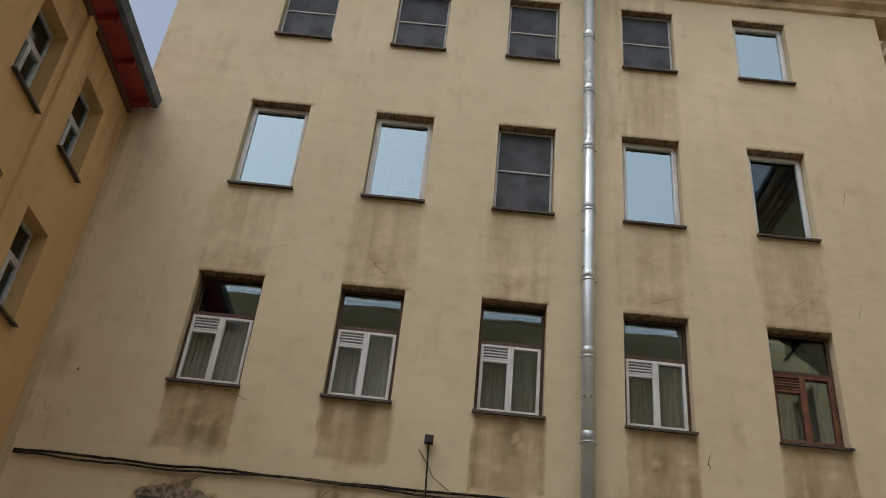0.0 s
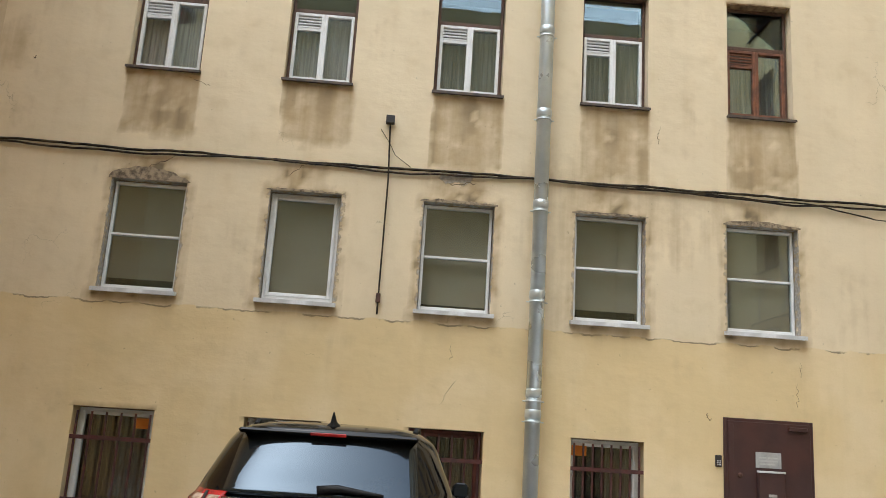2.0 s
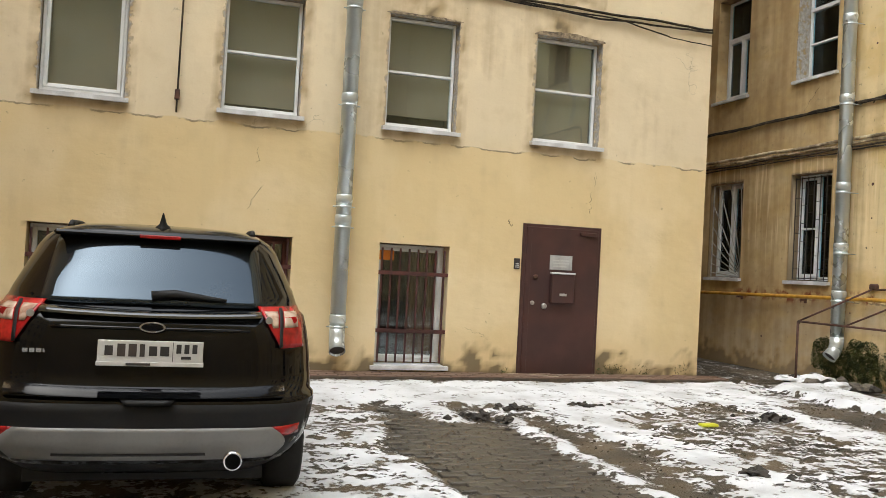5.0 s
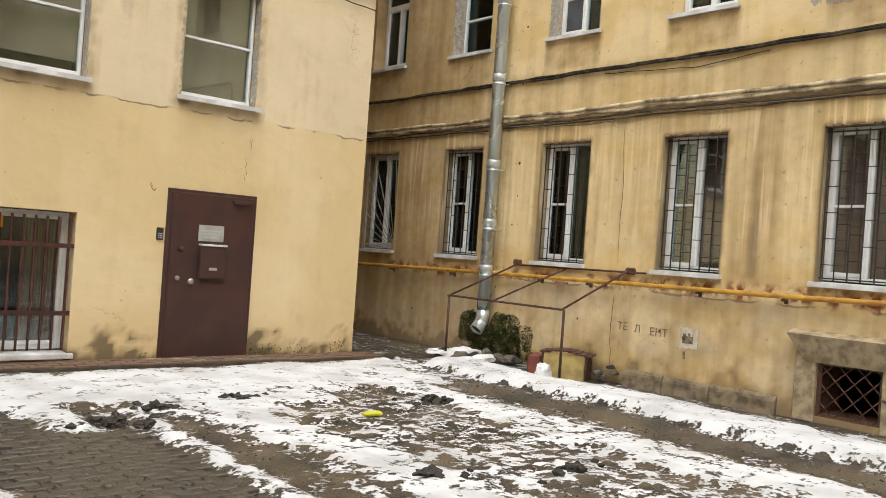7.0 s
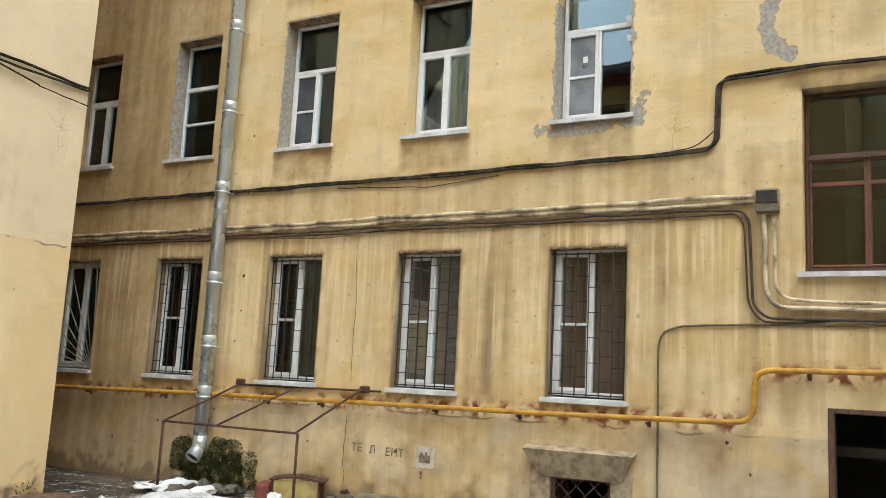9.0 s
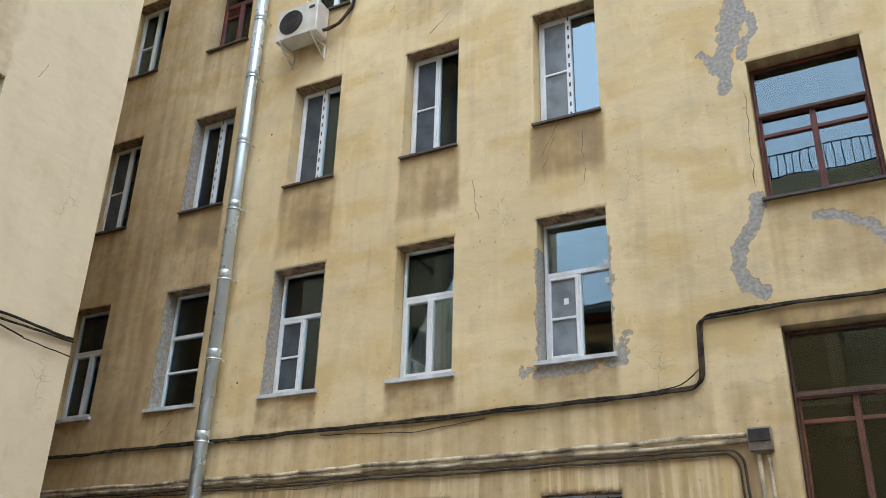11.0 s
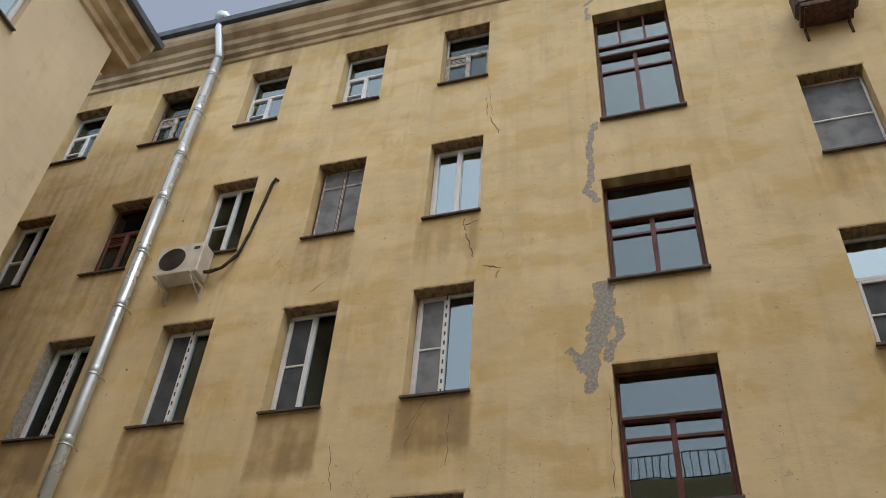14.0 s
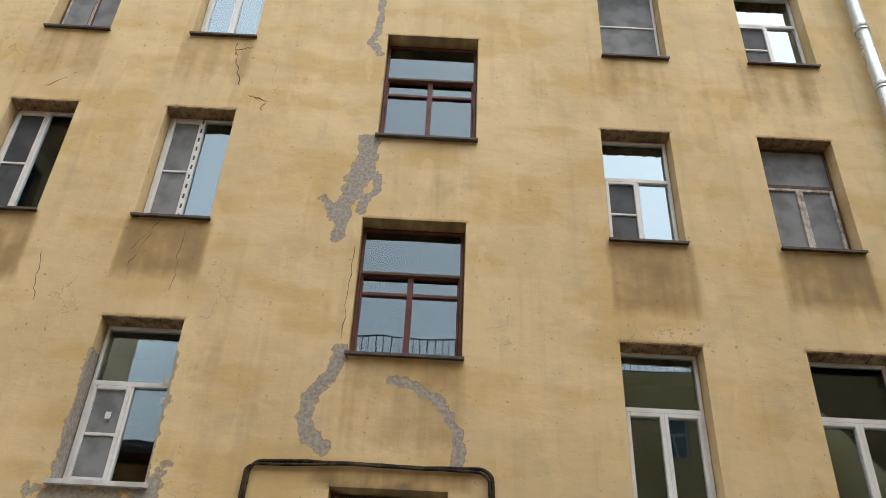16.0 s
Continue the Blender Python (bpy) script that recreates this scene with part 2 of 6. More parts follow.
# ---- building helpers ----
YA, XB, LEAN_B, XD = 11.21, 9.57, -0.0137, -5.62
MA = Matrix.Translation((0, YA, 0))
MB = Matrix(((math.sin(LEAN_B), math.cos(LEAN_B), 0, XB), (-math.cos(LEAN_B), math.sin(LEAN_B), 0, YA), (0, 0, 1, 0), (0, 0, 0, 1)))
MD = Matrix(((0, -1, 0, XD), (1, 0, 0, 0), (0, 0, 1, 0), (0, 0, 0, 1)))


def box(bm, x0, x1, y0, y1, z0, z1, m=None):
    v = [bm.verts.new((x, y, z)) for x in (x0, x1) for y in (y0, y1) for z in (z0, z1)]
    for f in ((0, 1, 3, 2), (4, 6, 7, 5), (0, 4, 5, 1), (2, 3, 7, 6), (0, 2, 6, 4), (1, 5, 7, 3)):
        bm.faces.new([v[i] for i in f])
    if m is not None:
        bmesh.ops.transform(bm, matrix=m, verts=v)
    return v


def boxes(*rows):
    bm = bmesh.new()
    for r in rows:
        box(bm, *r)
    return bm


def soft_boxes(*rows, r=0.006):
    bm = boxes(*rows)
    bmesh.ops.bevel(bm, geom=bm.edges[:], offset=r, segments=1, affect="EDGES")
    return bm


def tube(bm, points, r, sides=8, cap=True):
    """A round bar along a line of points; r is one radius or one for each point."""
    pts = [Vector(p) for p in points]
    rings, up = [], None
    for i, p in enumerate(pts):
        way = (pts[min(i + 1, len(pts) - 1)] - pts[max(i - 1, 0)]).normalized()
        if up is None:
            up = way.orthogonal().normalized()
        up = (up - way * up.dot(way)).normalized()
        side = way.cross(up)
        rad = r[i] if isinstance(r, (list, tuple)) else r
        rings.append([bm.verts.new(p + rad * (math.cos(a) * up + math.sin(a) * side)) for a in (2 * math.pi * k / sides for k in range(sides))])
    for a, b in zip(rings, rings[1:]):
        for k in range(sides):
            f = bm.faces.new((a[k], a[(k + 1) % sides], b[(k + 1) % sides], b[k]))
            f.smooth = True
    if cap:
        bm.faces.new(rings[0][::-1])
        bm.faces.new(rings[-1])
    return bm


def mesh_of(bm, name, material, smooth=False):
    bmesh.ops.recalc_face_normals(bm, faces=bm.faces[:])
    me = bpy.data.meshes.new(name)
    bm.to_mesh(me)
    bm.free()
    if smooth:
        for p in me.polygons:
            p.use_smooth = True
    me.materials.append(material)
    return me


def part(name, bm, material, parent=None, label="", smooth=False):
    ob = new(name, mesh_of(bm, name, material, smooth))
    if parent is not None:
        ob.parent = parent
    if label:
        ob["label"] = label
    return ob


def thing(name, m, label, category, group="", kind=""):
    ob = new(name)
    ob.matrix_world = m
    ob.empty_display_size = 0.1
    return tagged(ob, label, category, group, kind)


def solid(name, bm, material, m, label, category, group="", kind="", smooth=False):
    ob = part(name, bm, material, smooth=smooth)
    ob.matrix_world = m
    return tagged(ob, label, category, group, kind)


# ---- walls ----
def ticks(lo, hi, cuts, step):
    marks = sorted({lo, hi, *(c for c in cuts if lo < c < hi)})
    out = []
    for a, b in zip(marks, marks[1:]):
        k = max(1, round((b - a) / step))
        out += [a + (b - a) * i / k for i in range(k)]
    return np.array(out + [hi])


def wall(name, m, u0, u1, z0, z1, holes, material, label, fields=None, thick=0.5, step=0.12, wave=0.006):
    """A wall with thickness; the holes go through it. fields(u, z) gives stains and darker tone, cement and rust."""
    us = ticks(u0, u1, [h[0] for h in holes] + [h[1] for h in holes], step)
    zs = ticks(z0, z1, [h[2] for h in holes] + [h[3] for h in holes], step)
    U, Z = np.meshgrid(us, zs, indexing="ij")
    Y = np.array([[wave * noise.noise((u * 0.7, z * 0.7, 3.1)) + wave * 0.5 * noise.noise((u * 2.9, z * 2.9, 7.7)) for z in zs] for u in us])
    nu, nz = len(us), len(zs)
    front = np.stack([U, Y, Z], -1).reshape(-1, 3)
    back = np.stack([U, np.full_like(U, thick), Z], -1).reshape(-1, 3)
    at = lambda i, k: i * nz + k
    N = nu * nz
    uc, zc = (us[1:] + us[:-1]) / 2, (zs[1:] + zs[:-1]) / 2
    full = np.ones((nu - 1, nz - 1), bool)
    for a, b, c, d in holes:
        full[np.ix_((uc > a) & (uc < b), (zc > c) & (zc < d))] = False
    faces = []
    for i in range(nu - 1):
        for k in range(nz - 1):
            if not full[i, k]:
                continue
            q = (at(i, k), at(i + 1, k), at(i + 1, k + 1), at(i, k + 1))
            faces.append(q)
            faces.append(tuple(N + v for v in q[::-1]))
            for di, dk, e in ((-1, 0, (q[3], q[0])), (1, 0, (q[1], q[2])), (0, -1, (q[0], q[1])), (0, 1, (q[2], q[3]))):
                a, b = i + di, k + dk
                if not (0 <= a < nu - 1 and 0 <= b < nz - 1 and full[a, b]):
                    faces.append((e[1], e[0], N + e[0], N + e[1]))
    me = bpy.data.meshes.new(name)
    me.from_pydata(np.concatenate([front, back]).tolist(), [], faces)
    got = fields(U, Z) if fields else (np.zeros_like(U),) * 3
    for key, values in zip(("dirt_and_tone", "cement", "rust"), got):
        att = me.attributes.new(key, "FLOAT", "POINT")
        att.data.foreach_set("value", np.tile(np.clip(values, 0, 1.5).ravel(), 2).astype(np.float32))
    me.materials.append(material)
    ob = new(name, me)
    ob.matrix_world = m
    return tagged(ob, label, "wall", kind="structure")


def soft_box(U, Z, a, b, c, d, e=0.08, ez=None):
    """1 inside the box, falling to 0 over e metres."""
    ez = ez or e
    s = lambda x: np.clip(x, 0, 1) ** 2 * (3 - 2 * np.clip(x, 0, 1))
    return s((U - a) / e + 0.5) * s((b - U) / e + 0.5) * s((Z - c) / ez + 0.5) * s((d - Z) / ez + 0.5)


def near_line(U, Z, pts, w):
    """1 on a line of points with half width w, 0 at twice that."""
    best = np.full(U.shape, 9.0)
    for (a, b), (c, d) in zip(pts, pts[1:]):
        t = np.clip(((U - a) * (c - a) + (Z - b) * (d - b)) / ((c - a) ** 2 + (d - b) ** 2 + 1e-9), 0, 1)
        best = np.minimum(best, np.hypot(U - a - t * (c - a), Z - b - t * (d - b)))
    return np.clip(1.6 - best / w * 0.8, 0, 1)


# ---- windows ----
count = [0]


def window(m, hole, kind="two", frame=PVC, sill=SILL_DARK, label="white plastic window", back=None, deep=0.2, pane=GLASS, sash=None, group="windows", sill_out=0.07, brick_head=False, film=False, gap=0.13):
    """A window in its hole (u0, u1, z0, z1) with frame, sashes, panes and sill."""
    u0, u1, z0, z1 = hole
    count[0] += 1
    w = thing("window_%d" % count[0], m @ Matrix.Translation((u0, 0, z0)), label, "window", group, "structure")
    W, H = u1 - u0, z1 - z0
    sash = sash or frame
    b, d0, d1 = 0.05, deep, deep + 0.07
    part("window_frame", soft_boxes((0.01, b, d0, d1, 0.03, H - 0.01), (W - b, W - 0.01, d0, d1, 0.03, H - 0.01), (b, W - b, d0, d1, H - b, H - 0.01), (b, W - b, d0, d1, 0.03, 0.03 + b)), frame, w)
    sl = bmesh.new()
    wide = 0.05 if sill is SILL_WHITE else 0.02
    box(sl, -wide, W + wide, -sill_out, deep + 0.02, -0.014 if sill is SILL_DARK else -0.035, 0.012)
    for v in sl.verts:
        v.co.z -= 0.035 * (deep - v.co.y)
    box(sl, -wide, W + wide, -sill_out - 0.006, -sill_out, -0.034 if sill is SILL_DARK else -0.05, -0.004)
    part("window_sill", sl, sill, w)
    if brick_head:
        # bare brick edges under the head of the opening
        rnd, hb, x = random.Random(count[0]), bmesh.new(), 0.004
        while x < W - 0.03:
            k = min(rnd.uniform(0.06, 0.085), W - 0.004 - x)
            box(hb, x, x + k, rnd.uniform(-0.004, 0.018), deep - 0.002, H - rnd.uniform(0.013, 0.019), H + 0.006)
            x += k + rnd.uniform(0.006, 0.016)
        part("lintel", hb, LINTEL, w, "sooty bare brick under the head")
    if film:
        part("film_strip", boxes((W / 2 - 0.035, W / 2 + 0.035, d0 - 0.02, d0 - 0.016, 0.09, H - 0.06)), FILM, w, "white protective film left on the middle stile")
        fm = bmesh.new()
        for k in range(int(H / 0.16)):
            box(fm, W / 2 - 0.012, W / 2 + 0.012, d0 - 0.0215, d0 - 0.02, 0.14 + k * 0.16, 0.21 + k * 0.16)
        part("film_print", fm, SCREEN, w)
    lo, hi = 0.03 + b, H - b
    cells = []
    top = None
    if kind.startswith("t"):
        top = lo + (hi - lo) * {"tr": 0.62, "to": 0.64, "tw": 2.0}[kind[:2]]
        if top < hi:
            part("transom", soft_boxes((b, W - b, d0 - 0.01, d1, top - 0.03, top + 0.03)), frame, w)
            cells.append((b, W - b, top + 0.03, hi, "fixed"))
            hi = top - 0.03
    mid = W / 2
    style = kind.split("_")[1] if "_" in kind else kind
    if style in ("one", "bar", "low"):
        cells.append((b, W - b, lo, hi, style))
    elif style == "pair":
        cells += [(b, mid, lo, hi, "sash"), (mid, W - b, lo, hi, "sash")]
    elif style == "leftbar":
        cells += [(b, mid, lo, hi, "sashbar"), (mid, W - b, lo, hi, "fixed")]
        part("mullion", soft_boxes((mid - 0.03, mid + 0.03, d0, d1, lo, hi)), frame, w)
    elif style == "vent":
        cells += [(b, mid, lo, hi, "vent"), (mid, W - b, lo, hi, "sash")]
    elif style == "cross":
        cells += [(b, mid, lo, hi, "cross"), (mid, W - b, lo, hi, "cross")]
        part("mullion", soft_boxes((mid - 0.035, mid + 0.035, d0 - 0.012, d1, lo, hi)), frame, w)
    for a, c, e, f, how in cells:
        t = 0.0
        if how in ("sash", "sashbar", "vent", "one", "cross"):
            t = 0.022 if how == "cross" else 0.045
            s = part("sash", soft_boxes((a, a + t, d0 - 0.015, d1 - 0.01, e, f), (c - t, c, d0 - 0.015, d1 - 0.01, e, f), (a + t, c - t, d0 - 0.015, d1 - 0.01, e, e + t), (a + t, c - t, d0 - 0.015, d1 - 0.01, f - t, f)), sash, w)
        else:
            s = w
        rows = [(e + t, f - t)]
        cut = {"bar": 0.5, "sashbar": 0.48, "vent": 0.78, "cross": 0.78, "low": 0.2}.get(how)
        if cut:
            zc = e + t + (f - e - 2 * t) * cut
            k = 0.016 if how in ("bar", "sashbar", "low") else 0.022
            part("glazing_bar", soft_boxes((a + t, c - t, d0 - 0.005, d1 - 0.015, zc - k, zc + k), r=0.004), sash, s)
            rows = [(e + t, zc - k), (zc + k, f - t)]
        if how == "vent":
            for j in range(4):
                z = rows[1][0] + (rows[1][1] - rows[1][0]) * (j + 0.5) / 4
                part("vent_slat", boxes((a + t, c - t, d0 + 0.006, d0 + 0.024, z - 0.011, z + 0.011)), sash, s)
        for r0, r1 in rows:
            g = part("pane", boxes((a + t, c - t, d0 + 0.03, d0 + 0.036, r0, r1)), pane, s)
            g.visible_shadow = False
    if back:
        what, mat = back
        bm = bmesh.new()
        mesh_outside = mat in (NET_PALE, SCREEN)
        y0 = d0 + 0.014 if mesh_outside else d1 + 0.03
        if what == "blind":
            box(bm, 0.04, W - 0.04, d1 + 0.03, d1 + 0.036, 0.05 + H * gap, H - 0.04)
        elif what == "half":
            box(bm, 0.06, W * 0.5, y0, y0 + 0.004, 0.06, H - 0.04 if top is None or top > hi + 0.1 else top)
        elif what == "full":
            box(bm, 0.04, W - 0.04, y0, y0 + 0.004, 0.05, H - 0.04)
        else:
            x0, x1 = {"curtain": (0.04, W - 0.04), "low_curtain": (0.04, W - 0.04), "right": (W * 0.52, W - 0.04), "left": (0.04, W * 0.45)}[what]
            k = 40
            low = [bm.verts.new((x0 + (x1 - x0) * i / k, d1 + 0.09 + 0.035 * math.sin(i * 1.9) + 0.012 * math.sin(i * 0.7), 0.04)) for i in range(k + 1)]
            upv = [bm.verts.new((v.co.x, v.co.y, H * 0.66 if what == "low_curtain" else H - 0.04)) for v in low]
            for i in range(k):
                bm.faces.new((low[i], low[i + 1], upv[i + 1], upv[i])).smooth = True
        part("insect_screen" if mesh_outside and what in ("full", "half") else "blind" if what in ("blind", "full", "half") else "curtain", bm, mat, w)
    return w


COLS_A3 = [(-3.74, -2.76), (-1.61, -0.66), (0.48, 1.45), (2.58, 3.54), (4.70, 5.66)]
COLS_A2 = [(-3.72, -2.73), (-1.62, -0.66), (0.46, 1.43), (2.55, 3.52), (4.66, 5.67)]
COLS_A4 = [(-3.66, -2.66), (-1.54, -0.56), (0.54, 1.50), (2.62, 3.58), (4.73, 5.69)]
COLS_A5 = [(-3.57, -2.58), (-1.49, -0.52), (0.58, 1.52), (2.67, 3.62), (4.74, 5.72)]
A1 = [(-3.77, -2.76, 0.14, 1.73), (-1.63, -0.66, 0.14, 1.72), (0.46, 1.43, 0.14, 1.72), (2.57, 3.53, 0.12, 1.72)]
A2 = [(a, b, 3.24, 4.74) for a, b in COLS_A2]
A3 = [(a, b, 6.34, 8.13) for a, b in COLS_A3]
A4 = [(a, b, 9.75, 11.52) for a, b in COLS_A4]
A5 = [(a, b, 13.1, 14.62) for a, b in COLS_A5]
DOOR = (4.58, 5.78, 0.03, 2.11)


def field(U, Z, su, sz, seed, k=3):
    """Noise over the wall, about -1 to 1, with its own scale along and up."""
    return np.array([[sum(noise.noise((u * su * 2 ** i, z * sz * 2 ** i, seed + i)) * 0.6 ** i for i in range(k)) for z in Z[0]] for u in U[:, 0]])


def worn_edges(U, Z, holes, n, w=0.05):
    """Broken render round the window openings."""
    out = np.zeros_like(U)
    for a, b, c, d in holes:
        dist = np.maximum.reduce([a - U, U - b, c - Z, Z - d])
        out = np.maximum(out, np.where((dist >= -0.001) & (dist < 0.3), np.clip(1.0 - dist / (w * (1 + 1.3 * n)).clip(0.004), 0, 1), 0))
    return out


def dirty_heads(U, Z, holes, n):
    """Sooty soffit and ragged line over each opening."""
    out = np.zeros_like(U)
    for a, b, c, d in holes:
        out = np.maximum(out, np.where((np.abs(Z - d) < 0.002) & (U > a - 0.002) & (U < b + 0.002), 0.95 + 0.4 * n, 0))
    return out


def stains_a(U, Z):
    n1, n2, st = field(U, Z, 1.3, 1.3, 2.0), field(U, Z, 4.0, 4.0, 8.0), field(U, Z, 3.5, 0.35, 5.0)
    dirt_and_tone = np.zeros_like(U)
    for i, (a, b) in enumerate(COLS_A3):
        dirt_and_tone = np.maximum(dirt_and_tone, (0.86 + 0.2 * n1 + 0.3 * np.clip(-st, -1, 0.3) - 0.8 * np.clip(n2 - 0.22, 0, 1)) * soft_box(U + 0.04 * n1, Z + 0.12 * n2, a - 0.0, b + 0.02, 5.22 + 0.2 * (i < 2), 6.34, 0.035, 0.14))
        dirt_and_tone = np.maximum(dirt_and_tone, (0.5 + 0.5 * n2) * soft_box(U, Z, a, b, 8.13, 8.6 + 0.3 * (i in (1, 4)), 0.4, 0.4))
        dirt_and_tone = np.maximum(dirt_and_tone, (0.35 + 0.4 * st) * soft_box(U, Z, a - 0.05, b + 0.05, 8.7, 9.78, 0.3, 0.5))
    for a, b in COLS_A2:
        dirt_and_tone = np.maximum(dirt_and_tone, (0.8 + 0.5 * n2) * soft_box(U, Z, a - 0.14, b + 0.1, 3.1, 3.24, 0.12, 0.06))
        dirt_and_tone = np.maximum(dirt_and_tone, (0.75 + 0.9 * n2) * soft_box(U + 0.2 * n1, Z, a + 0.1, b - 0.25, 4.72, 5.12, 0.45, 0.25))
        dirt_and_tone = np.maximum(dirt_and_tone, (0.5 + 0.8 * n2) * soft_box(U, Z, a - 0.1, b + 0.1, 3.2, 4.82, 0.1))
    dirt_and_tone = np.maximum(dirt_and_tone, (0.38 + 0.5 * st) * soft_box(U, Z, 2.15, 3.1, 3.2, 5.6, 0.5, 0.8))
    dirt_and_tone = np.maximum(dirt_and_tone, (0.3 + 0.5 * st) * soft_box(U, Z, 3.4, 4.6, 4.2, 5.1, 0.9, 0.7))
    dirt_and_tone = np.maximum(dirt_and_tone, (0.05 + 0.4 * n1) * soft_box(U, Z, -6, -4.9, 3.5, 15, 0.7, 1.0))
    dirt_and_tone = np.maximum(dirt_and_tone, (0.38 + 0.5 * st) * soft_box(U, Z, 2.3, 3.5, 11.4, 15, 0.6, 1.0))
    dirt_and_tone = np.maximum(dirt_and_tone, 0.2 * np.clip(n1 - 0.25, 0, 1))
    ragged = 0.2 + 0.28 * field(U, Z * 0, 1.1, 1, 4.0, 1) + 0.35 * n2
    dirt_and_tone = np.maximum(dirt_and_tone, 1.3 * np.clip((ragged - Z) / 0.2 + 0.35, 0, 1))
    dirt_and_tone = np.maximum(dirt_and_tone, dirty_heads(U, Z, A1 + A2 + A3 + A4 + A5, n2))
    dirt_and_tone = np.maximum(dirt_and_tone, (1.1 + 0.5 * n2) * soft_box(U, Z + 0.25 * (U + 3.22) ** 2, -3.75, -2.72, 4.74, 4.9, 0.06, 0.05))
    cem = 0.54 * worn_edges(U, Z, A2, n2, 0.024)
    cem = np.maximum(cem, 0.9 * near_line(U, Z, [(0.7, 5.1), (0.9, 5.08), (1.05, 5.1)], 0.06) * np.clip(0.7 + n2, 0, 1))
    return dirt_and_tone, cem, np.zeros_like(U)


wall("wall_north", MA, -5.5, 7.48, 0.0, 15.1, A1 + A2 + A3 + A4 + A5 + [DOOR], STUCCO_A, "pale yellow rendered courtyard wall with stains below the windows", stains_a, step=0.07)

ROWS_B = {1: (1.52, 3.25), 2: (4.78, 6.69), 3: (8.1, 9.95), 4: (11.38, 13.17), 5: (14.8, 16.52)}
COLS_B = {1: (-2.85, -1.91), 2: (-0.65, 0.25), 3: (1.51, 2.42), 4: (3.62, 4.52), 5: (5.70, 6.62), 7: (11.5, 12.43), 8: (13.6, 14.6)}


def hole_b(c, r):
    shift = 0.0 if r < 4 else (0.03 if r == 4 else 0.05) if c < 6 else 0.13
    a, b = COLS_B[c]
    return (a + shift, b + shift, *ROWS_B[r])


HOLES_B = {(c, r): hole_b(c, r) for c in COLS_B for r in ROWS_B if not (c > 6 and (r in (1, 5)))}
STAIR = [(8.45, 9.64, 2.92, 4.86), (8.47, 9.74, 6.36, 8.25), (8.53, 9.84, 9.6, 11.6), (8.62, 9.94, 12.96, 15.98)]
CELLAR = (5.79, 6.49, 0.07, 0.67)
CELLAR_DOOR = (8.68, 9.65, 0.0, 1.56)
CRACKS = [([(8.5, 12.94), (8.38, 12.4), (8.42, 12.1), (8.36, 11.75), (8.31, 11.45), (8.45, 11.2)], 0.055),
          ([(8.45, 9.5), (8.43, 9.15), (8.36, 8.85)], 0.155), ([(8.36, 8.85), (8.25, 8.5), (8.21, 8.25)], 0.135), ([(8.21, 8.25), (8.2, 7.95)], 0.09),
          ([(7.95, 8.53), (8.05, 8.4), (8.12, 8.18)], 0.045), ([(8.5, 8.98), (8.61, 8.89), (8.59, 8.71), (8.48, 8.56), (8.45, 8.34)], 0.06),
          ([(8.42, 6.4), (8.35, 6.12), (8.14, 5.84), (8.1, 5.58), (8.17, 5.39), (8.34, 5.25)], 0.095),
          ([(9.0, 6.05), (9.28, 6.0), (9.49, 5.88), (9.59, 5.69), (9.72, 5.51), (9.74, 5.2)], 0.06), ([(8.75, 16.6), (8.5, 16.3), (8.55, 15.9)], 0.04)]


